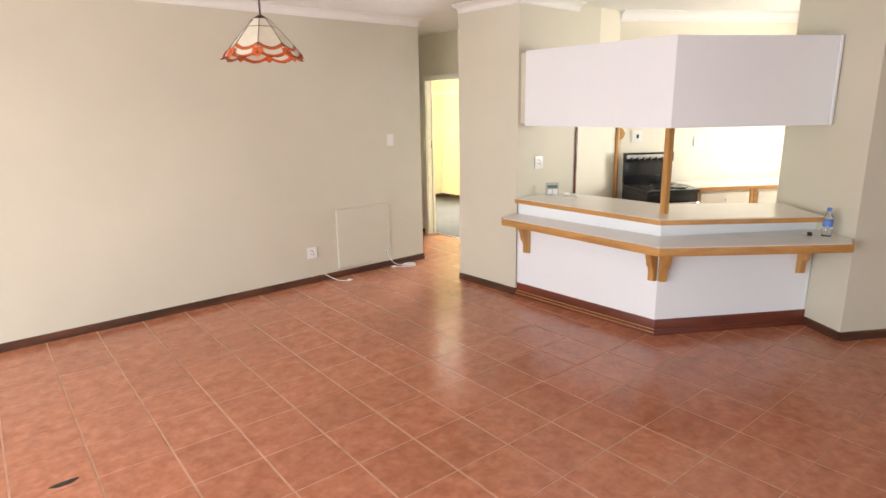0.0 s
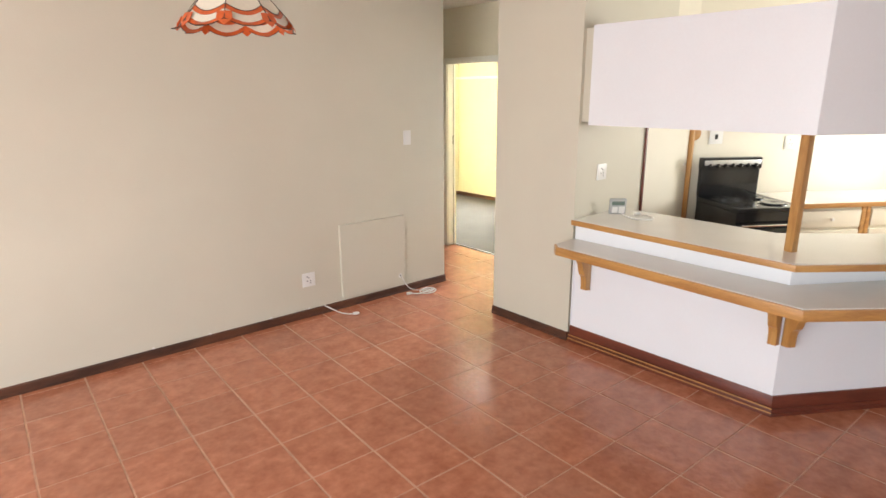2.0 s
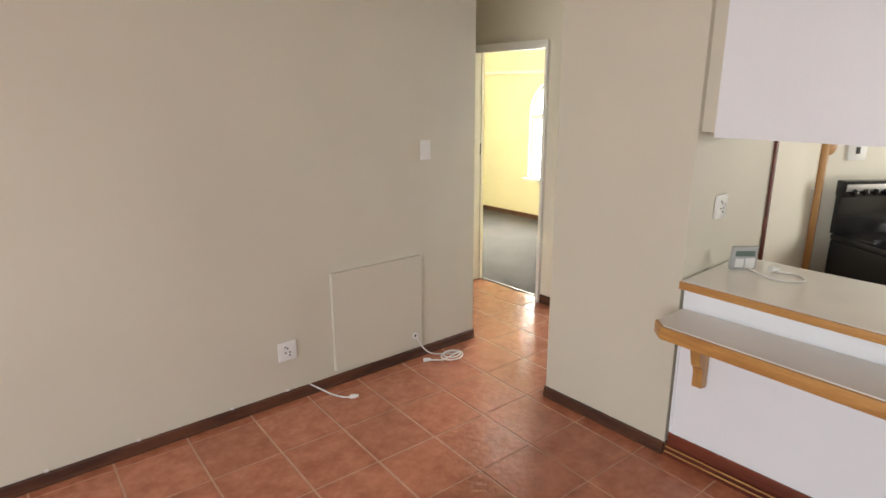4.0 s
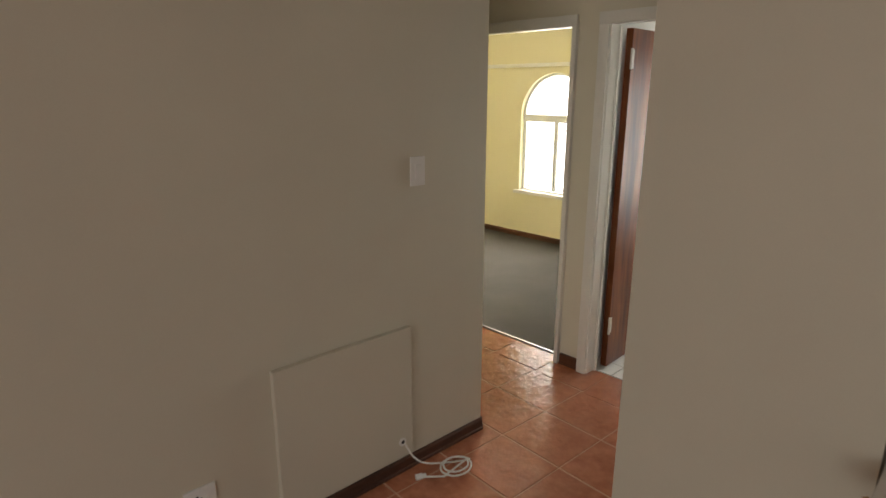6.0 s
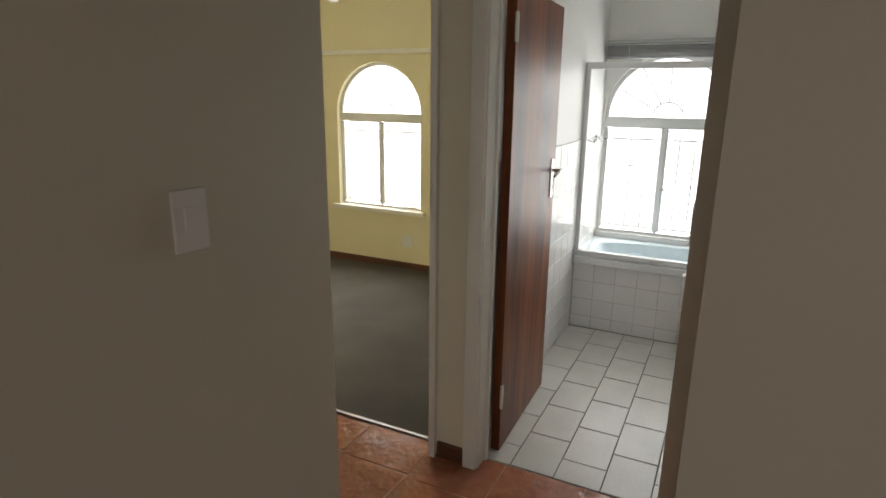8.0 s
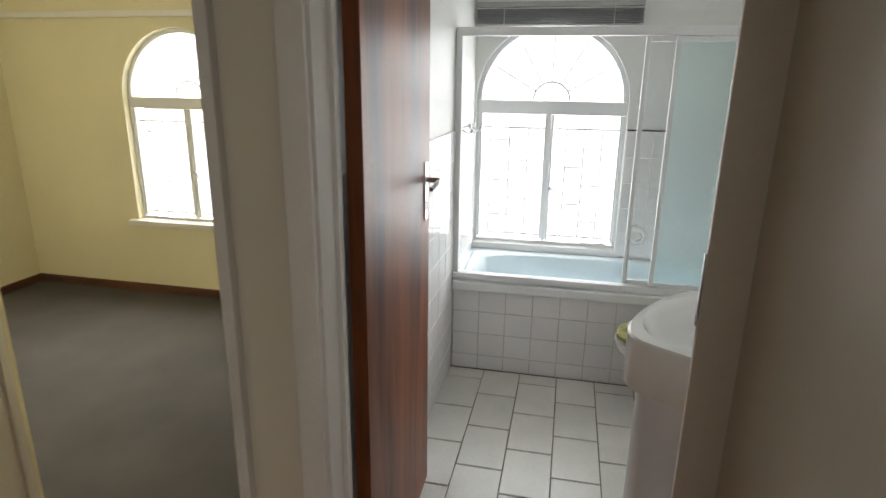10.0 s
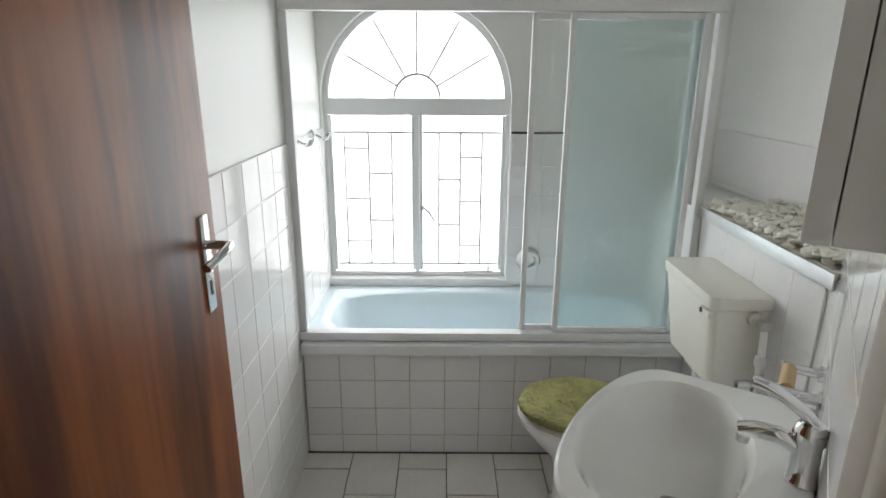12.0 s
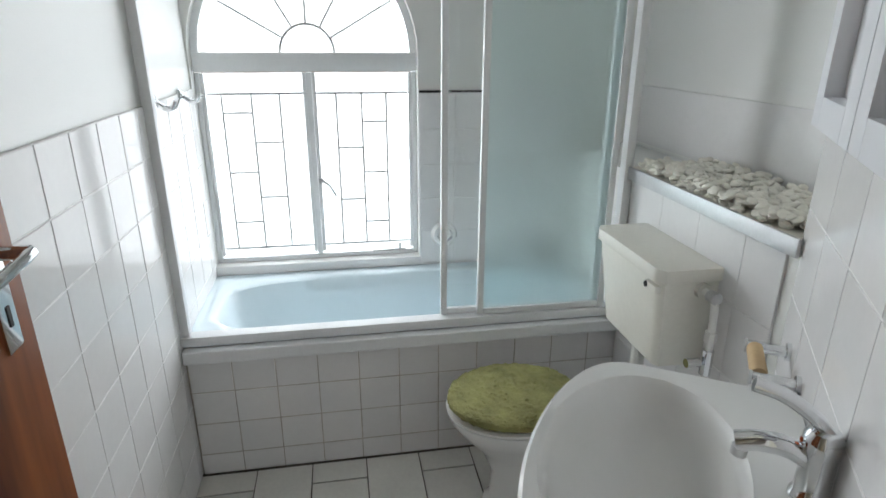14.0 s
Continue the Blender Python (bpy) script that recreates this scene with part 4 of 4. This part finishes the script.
for x, z in ((7.10, 1.325), (7.43, 1.315)):
    hk = thing("towel_hook", "chrome double hook on the tiled wall", "hook", pose(x, BY, z), "hooks above the bath")
    part("rose", lathe([(0.024, 0), (0.026, 0.006), (0.02, 0.014), (0.008, 0.02)], 20, m=pose(0, 0, 0, 90)), CHROME, hk)
    for s in (-1, 1):
        part("prong", tube(spline([(0, -0.012, 0), (s * 0.012, -0.04, -0.02), (s * 0.02, -0.065, -0.02), (s * 0.024, -0.078, 0.004)]), 0.006), CHROME, hk)

blind = thing("venetian_blind", "grey venetian blind drawn up above the bathroom window", "blind", pose(7.56, 4.84, 1.885))
part("head_rail", box(-0.02, -0.455, 0.085, 0.025, 0.455, 0.112, 0.003), GREY, blind)
part("bottom_rail", box(-0.02, -0.455, -0.016, 0.02, 0.455, -0.006, 0.003), GREY, blind)
for i in range(9):
    part("slat", box(-0.024, -0.455, 0.009 * i - 0.003, 0.024, 0.455, 0.009 * i + 0.0015), BARS, blind)
for y in (-0.3, 0.3):
    part("cord", rod((-0.026, y, -0.012), (-0.026, y, 0.09), 0.002, 6), PLASTIC, blind)

# Toilet: pan, seat cover, cistern and pipes.
toilet = thing("toilet", "white ceramic toilet with low plastic cistern and green seat cover", "toilet", pose(6.67, 4.0, 0))
prof = [(0.10, 0.0), (0.105, 0.02), (0.085, 0.05), (0.075, 0.16), (0.10, 0.25), (0.15, 0.33), (0.172, 0.38), (0.175, 0.40), (0.16, 0.405)]
bm = bmesh.new()
rings = []
for r, z in prof:
    f = (z / 0.4)
    rings.append([bm.verts.new((r * math.cos(a) * 1.02, 0.21 + 0.02 * f + (r * 1.28) * math.sin(a) - 0.02 * (1 - f), z)) for a in [2 * math.pi * i / 32 for i in range(32)]])
for p, q in zip(rings, rings[1:]):
    for i in range(32):
        bm.faces.new((p[i], p[(i + 1) % 32], q[(i + 1) % 32], q[i]))
bm.faces.new(rings[0])
bm.faces.new(rings[-1])
part("pan", bm, CERAMIC, toilet)
part("pan_neck", box(-0.075, -0.22, 0.14, 0.075, 0.1, 0.36, 0.03), CERAMIC, toilet)
part("seat", lathe([(0.155, 0.402), (0.176, 0.404), (0.178, 0.412), (0.15, 0.415)], 36, m=pose(0, 0.235, 0), sy=1.24), PLASTIC, toilet)
bm = bmesh.new()
bmesh.ops.create_icosphere(bm, subdivisions=6, radius=1)
for v in bm.verts:
    c = v.co.copy()
    flat = math.copysign(abs(c.z) ** 0.55, c.z)
    p = Vector((c.x * 0.178, 0.235 + c.y * 0.216, 0.437 + 0.026 * flat))
    tuft = noise.noise(Vector((p.x, p.y, p.z)) * 75) + 0.6 * noise.noise(Vector((p.x, p.y, p.z)) * 170)
    v.co = p + c * (0.0045 * tuft) + Vector((0, 0, 0.004 * max(0.0, tuft) if c.z > 0 else 0))
part("seat_cover", bm, GREEN, toilet, "fluffy olive green seat cover")
cis = part("cistern", prism([(-0.225, -0.258), (0.175, -0.258), (0.175, -0.095), (0.145, -0.08), (-0.195, -0.08), (-0.225, -0.095)], 0.62, 0.895, 0.012), CREAMPLASTIC, toilet, "cream plastic cistern")
for v in cis.data.vertices:
    f = (v.co.z - 0.62) / 0.275
    v.co.x = -0.012 + (v.co.x + 0.012) * (0.86 + 0.14 * f)
    v.co.y = -0.258 + (v.co.y + 0.258) * (0.8 + 0.2 * f)
part("cistern_lid", prism([(-0.235, -0.258), (0.185, -0.258), (0.185, -0.09), (0.155, -0.072), (-0.205, -0.072), (-0.235, -0.09)], 0.897, 0.937, 0.01), CREAMPLASTIC, toilet)
lev = part("flush_lever", box(-0.222, -0.085, 0.868, -0.16, -0.068, 0.888, 0.004), CREAMPLASTIC, toilet, "yellowed flush lever")
part("pivot", rod((-0.172, -0.09, 0.878), (-0.172, -0.066, 0.878), 0.009), DARK, lev)
part("flush_pipe", rod((-0.01, -0.17, 0.62), (-0.01, -0.17, 0.36), 0.022, 16), PLASTIC, toilet, "white flush pipe")
sp = part("supply_pipe", tube(spline([(-0.215, -0.205, 0.872), (-0.262, -0.205, 0.872), (-0.283, -0.207, 0.855), (-0.285, -0.21, 0.80), (-0.285, -0.212, 0.70), (-0.283, -0.214, 0.42)]), 0.0105, 10), PLASTIC, toilet, "white supply pipe")
part("nut", rod((-0.21, -0.205, 0.872), (-0.24, -0.205, 0.872), 0.023, 8), CREAMPLASTIC, sp)
part("elbow", rod((-0.262, -0.206, 0.872), (-0.292, -0.206, 0.872), 0.017, 8), STEEL, sp, "dull metal elbow")
part("coupling", rod((-0.285, -0.211, 0.745), (-0.285, -0.211, 0.775), 0.0165, 8), PLASTIC, sp)
part("stop_cock", rod((-0.285, -0.19, 0.685), (-0.285, -0.15, 0.685), 0.013, 10), CHROME, sp, "chrome stop valve")
part("valve_body", rod((-0.285, -0.212, 0.645), (-0.285, -0.212, 0.72), 0.0155, 8), CHROME, sp)

# The ledge with its metal edge and pebbles.
part_ledge = thing("ledge_top", "tiled ledge with aluminium edge strip behind the cistern", "ledge")
part("shelf_board", box(6.235, 3.435, 1.072, WX - 0.6, RY + 0.01, 1.088), PEBBLE, part_ledge, smooth=False)
part("edge_strip", box(6.20, RY + 0.0105, 1.052, 7.0, RY + 0.022, 1.096, 0.003), STEEL, part_ledge, "aluminium edge strip")
rows = []
for i in range(900):
    px, py = random.uniform(6.26, 6.97), random.uniform(3.46, RY - 0.005)
    m = pose(px, py, 1.094 + random.uniform(0, 0.03), random.uniform(-25, 25), random.uniform(-25, 25), random.uniform(0, 180)) @ Matrix.Diagonal(
        (random.uniform(0.014, 0.024), random.uniform(0.010, 0.015), random.uniform(0.006, 0.01), 1))
    rows.append(m)
pebbles = thing("pebbles", "heap of cream white pebbles spread on the ledge", "pebbles")
bmp = bmesh.new()
bmesh.ops.create_icosphere(bmp, subdivisions=2, radius=1)
for v in bmp.verts:
    v.co *= 1 + 0.12 * noise.noise(v.co * 1.7)
first = part("pebble", bmp, PEBBLE, pebbles)
first.matrix_basis = rows.pop(0)
rows.sort(key=lambda q: -q.translation.z)
for m in rows[:289]:
    o = new("pebble", first.data)
    o.parent, o.matrix_basis = pebbles, m
under = bmesh.new()
for m in rows[289:]:
    bmesh.ops.create_icosphere(under, subdivisions=1, radius=1.05, matrix=m)
tagged(part("pebbles_beneath", under, PEBBLE, pebbles), kind="stuff")

# Basin on its cabinet against the slanting wall.
ang = math.degrees(math.atan2(D.y, D.x))
BM = pose(5.727, 4.045, 0, 0, 0, ang)
vanity = thing("washbasin_cabinet", "white bow-fronted ceramic washbasin on a white cabinet", "washbasin", BM)


def basin_outline(inset, n=22):
    """The rim in plan: straight sides and a bowed front."""
    h, d0, d1 = 0.305 - inset, 0.30 - inset * 0.4, 0.455 - inset
    back = 0.004 + inset * 0.2
    pts = [(h, back + (d0 - back) * k / 5) for k in range(6)]
    for i in range(1, n):
        f = i / n
        x = h * math.cos(math.pi * f)
        pts.append((x, d0 + (d1 - d0) * math.sin(math.pi * f) ** 0.75))
    return pts + [(-h, d0 + (back - d0) * k / 5) for k in range(6)] + [(-h + 2 * h * k / 10, back) for k in range(1, 10)]


o0 = basin_outline(0.0)
bm = prism(o0, 0.69, 0.845)
bm.normal_update()
top = [f for f in bm.faces if abs(f.normal.z) > 0.9 and f.calc_center_median().z > 0.84]
bmesh.ops.delete(bm, geom=top, context="FACES_ONLY")
ring = sorted([v for v in bm.verts if v.co.z > 0.84], key=lambda v: o0.index(min(o0, key=lambda p: (p[0] - v.co.x) ** 2 + (p[1] - v.co.y) ** 2)))
n = len(ring)


def bowl(h, w, cy, d, z):
    out = []
    for x, y in o0:
        a = math.atan2((y - cy) / 0.235, x / 0.305)
        out.append((w * math.cos(a), cy + d * math.sin(a), z))
    return out


loops = [[(x * 0.985, 0.004 + (y - 0.004) * 0.985, 0.853) for x, y in o0], bowl(0, 0.262, 0.268, 0.168, 0.851), bowl(0, 0.254, 0.268, 0.160, 0.842), bowl(0, 0.245, 0.266, 0.152, 0.82),
         bowl(0, 0.215, 0.258, 0.132, 0.76), bowl(0, 0.15, 0.25, 0.10, 0.718), bowl(0, 0.08, 0.245, 0.06, 0.704), bowl(0, 0.03, 0.24, 0.025, 0.70)]
prev = ring
for lp in loops:
    cur = [bm.verts.new(p) for p in lp]
    for i in range(n):
        bm.faces.new((prev[i], prev[(i + 1) % n], cur[(i + 1) % n], cur[i]))
    prev = cur
bm.faces.new(prev)
part("basin", bm, CERAMIC, vanity, "white glazed ceramic basin")
part("waste", lathe([(0.024, 0), (0.023, 0.004), (0.008, 0.003)], 20, m=pose(0, 0.24, 0.7005)), CHROME, vanity, "chrome waste")
part("overflow", lathe([(0.014, 0), (0.013, 0.004), (0.008, 0.004)], 16, m=pose(0.0, 0.117, 0.80, -75)), CHROME, vanity, "chrome overflow ring")
part("cabinet_body", prism([(x * 0.93, 0.004 + (y - 0.004) * 0.9) for x, y in o0], 0.08, 0.689), PANEL, vanity, "white curved cabinet")
part("cabinet_plinth", prism([(x * 0.88, 0.004 + (y - 0.004) * 0.84) for x, y in o0], 0.0, 0.079), GREY, vanity)

tap = thing("mixer_tap", "chrome single-lever mixer tap on the basin", "tap", BM @ pose(0.0, 0.026, 0.853) @ Matrix.Scale(1.05, 4))
part("body", lathe([(0.028, 0), (0.028, 0.006), (0.023, 0.012), (0.022, 0.075), (0.026, 0.085), (0.026, 0.105), (0.02, 0.115), (0.006, 0.118)], 24), CHROME, tap)
part("spout", tube(spline([(0, 0.01, 0.062), (0, 0.04, 0.076), (0, 0.078, 0.076), (0, 0.106, 0.067)]), 0.0155, 14), CHROME, tap)
part("aerator", rod((0, 0.098, 0.06), (0, 0.10, 0.046), 0.012, 14), STEEL, tap)
bm = tube(spline([(0, -0.005, 0.112), (0, 0.02, 0.135), (0, 0.06, 0.158), (0, 0.098, 0.166)]), 0.011, 12)
part("lever", bm, CHROME, tap, "chrome lever")
part("indicator", rod((0.0, 0.0262, 0.094), (0.0, 0.0275, 0.094), 0.004), ORANGE, tap, "small red dot")

mc = thing("bathroom_cabinet", "white wall cabinet with recessed finger pulls above the basin", "cabinet", BM)
part("body", box(-0.362, 0.003, 1.385, 0.212, 0.064, 2.0, 0.002), PANEL, mc, smooth=False)
for a, e in ((-0.362, -0.055), (-0.051, 0.212)):
    d = part("door", box(a + 0.053, 0.066, 1.43, e - 0.053, 0.070, 1.93), PANEL, mc, smooth=False)
    for x0, x1, z0, z1 in ((a, a + 0.054, 1.385, 2.0), (e - 0.054, e, 1.385, 2.0), (a + 0.0545, e - 0.0545, 1.385, 1.431), (a + 0.0545, e - 0.0545, 1.929, 2.0)):
        part("rail", box(x0, 0.066, z0, x1, 0.095, z1, 0.002), PANEL, d)

rh = thing("toilet_roll_holder", "chrome toilet roll holder with empty cardboard core", "roll holder", BM @ pose(0.386, 0.012, 0.868))
for s in (-0.072, 0.072):
    part("arm", rod((s, -0.012, 0), (s, 0.075, 0), 0.013, 14), CHROME, rh)
    part("rose", rod((s, -0.014, 0), (s, -0.002, 0), 0.02, 16), CHROME, rh)
    part("end_cap", rod((s, 0.075, 0), (s, 0.08, 0), 0.015, 14), STEEL, rh)
part("core", rod((-0.06, 0.06, 0), (0.06, 0.06, 0), 0.017, 16), PAPER, rh, "brown cardboard core")


# ---- tiles ----
def slab_mesh(name, w, h, t, bevel, material):
    bm = box(-w / 2, -h / 2, -t, w / 2, h / 2, 0)
    bmesh.ops.bevel(bm, geom=[e for e in bm.edges if all(abs(v.co.z) < 1e-6 for v in e.verts)], offset=bevel, segments=1, affect="EDGES")
    me = bpy.data.meshes.new(name)
    bm.to_mesh(me)
    bm.free()
    me.materials.append(material)
    return me


def lay(me, m, parent, name="tile"):
    o = new(name, me)
    o.parent, o.matrix_basis = parent, m
    return o


# Terracotta floor, on a bed of grout.
floor = setting("floor", prism([(-2.75, -3.65), (DX1 - 0.05, -3.65), (DX1 - 0.05, 7.7), (-2.75, 7.7)], -0.12, -0.0015), GROUT, "glossy terracotta tiled floor with pale grout", "floor")
setting("floor_kitchen", prism([(DX1 - 0.049, -3.65), (WX, -3.65), (WX, 3.42), (DX1 - 0.049, 3.42)], -0.12, -0.004), TERRA, "terracotta kitchen floor", "floor")
PW, PH, ROT = 0.338, 0.357, -2.8
tile_me = slab_mesh("tile", PW - 0.009, PH - 0.005, 0.02, 0.002, TERRA)
origin = pose(1.84, 4.207, 0, 0, 0, ROT)
rest = bmesh.new()
for i in range(-15, 13):
    for j in range(-24, 12):
        m = origin @ pose((i + 0.5) * PW, (j + 0.5) * PH, random.uniform(-0.0008, 0.0008), random.uniform(-0.12, 0.12), random.uniform(-0.12, 0.12))
        p = m.translation
        cut = DX1 - 0.05
        if p.x + PW / 2 > cut + 0.3 or p.x < -2.7 or p.y < -3.4 or p.y > 7.5 or (p.x < 4.1 and p.y > 5.6):
            continue
        if p.x + PW / 2 > cut:
            w = (cut - (p.x - PW / 2)) - 0.006
            if w > 0.02:
                box(p.x - PW / 2, p.y - PH / 2 + 0.003, -0.02, p.x - PW / 2 + w, p.y + PH / 2 - 0.003, 0.0, bm=rest)
            continue
        if p.x > 4.3 and p.y < 4.2 and not (p.x < 5 and p.y < 2.4):
            continue
        if p.x > 0.6 and p.y > 1.2:
            lay(tile_me, m, floor)
        else:
            box(-PW / 2 + 0.0045, -PH / 2 + 0.0025, -0.02, PW / 2 - 0.0045, PH / 2 - 0.0025, 0, bm=rest, m=m)
tagged(part("tiles_beyond", rest, TERRA, floor, "terracotta tiles", smooth=False), kind="stuff")

# White bathroom floor tiles in running bond.
bfloor = setting("floor_bathroom", prism([(DX1 - 0.049, 3.43), (WX, 3.43), (WX, BY + 0.05), (DX1 - 0.049, BY + 0.05)], -0.12, -0.004), FLOORGROUT, "white tiled bathroom floor with dark joints", "floor")
bt_me = slab_mesh("tile", 0.196, 0.293, 0.015, 0.002, FLOORTILE)
for c in range(9):
    y = 5.305 - 0.1 - 0.2 * c + 0.003
    for r in range(8):
        x0 = DX1 - 0.045 + (-0.145 if c % 2 == 0 else 0.0) + 0.3 * r
        x0, x1 = max(x0, DX1 - 0.045), min(x0 + 0.3, 6.982)
        if x1 - x0 > 0.295:
            lay(bt_me, pose((x0 + x1) / 2, y, 0.001, random.uniform(-0.15, 0.15), random.uniform(-0.15, 0.15), 90), bfloor)
        elif x1 - x0 > 0.02:
            part("tile", box(x0 + 0.002, y - 0.098, -0.015, x1 - 0.002, y + 0.098, 0.001), FLOORTILE, bfloor, smooth=False)


def tiled(name, p0, p1, z0, z1, pw, ph, label, shift=0.0, backing=0.006, grout=PALEGROUT):
    """Glazed tiles on a grout bed, set on the right of the line p0 to p1."""
    m, length = along(p0, p1)
    back = setting(name, box(0, -backing, z0, length, -0.001, z1, m=m), grout, label, "tiled wall")
    me = slab_mesh("tile", pw - 0.003, ph - 0.003, 0.006, 0.0015, WALLTILE)
    z = z1
    while z > z0 + 0.012:
        h = min(ph, z - z0)
        u = -shift
        while u < length - 0.012:
            a, b = max(u, 0), min(u + pw, length)
            if b - a > 0.012:
                loc = m @ pose((a + b) / 2, -backing - 0.0015, z - h / 2, 90 + random.uniform(-0.25, 0.25), 0, random.uniform(-0.25, 0.25))
                if b - a > pw - 0.002 and h > ph - 0.002:
                    lay(me, loc, back)
                else:
                    part("tile", box(a + 0.0015, -backing - 0.0015, z - h + 0.0015, b - 0.0015, -backing + 0.001, z - 0.0015, m=m), WALLTILE, back, smooth=False)
            u += pw
        z -= ph
    return back


tiled("wall_tiles_long", (DX1 + 0.002, BY), (WX, BY), 0, 1.322, 0.152, 0.147, "glossy white wall tiles beside the door")
tiled("wall_tiles_window", (WX, WY0 - 0.004), (WX, RY + 0.001), 0.53, 1.30, 0.152, 0.152, "white tiles between window and shower end")
tiled("wall_tiles_sill", (WX, WY1), (WX, WY0 - 0.003), 0.531, 0.57, 0.152, 0.152, "row of white tiles under the window")
tiled("wall_tiles_bath", (BX0 - 0.0, BY - 0.012), (BX0 - 0.0, RY + 0.001), 0.0, 0.475, 0.145, 0.13, "white tiled bath front", grout=WALLGROUT)
tiled("wall_tiles_cistern", (6.98, RY), (6.24, RY), 0.0, 1.05, 0.2, 0.2, "white tiles behind the cistern")
tiled("wall_tiles_niche", (WX - 0.02, 3.43), (6.25, 3.43), 1.09, 1.33, 1.5, 0.24, "row of white tiles behind the pebbles")
tiled("wall_tiles_slant", DW0, (5.29, 4.318), 0.0, 1.36, 0.2, 0.2, "white tiles behind the basin")
setting("bath_front_top", box(BX0 - 0.045, RY + 0.012, 0.478, BX0 - 0.002, BY - 0.012, RIM - 0.004, 0.008), ALU, "white moulding along the bath's front", "moulding")
setting("bath_front_core", box(BX0 + 0.001, RY, 0.0, BX0 + 0.05, BY, 0.475), WALLGROUT, "solid bath front behind the tiles", "bath front")
setting("trim", box(WX - 0.014, RY + 0.001, 1.301, WX, WY0 - 0.004, 1.309), DARK, "thin dark strip along the top of the tiles", "trim")
smudge = [(0.31 + 0.055 * math.cos(a) * (1 + 0.25 * math.sin(3 * a)), 3.26 + 0.022 * math.sin(a) * (1 + 0.2 * math.cos(2 * a))) for a in [2 * math.pi * i / 20 for i in range(20)]]
setting("floor_mark", prism(smudge, -0.002, 0.0025), DARK, "small dark smudge on a floor tile", "mark")
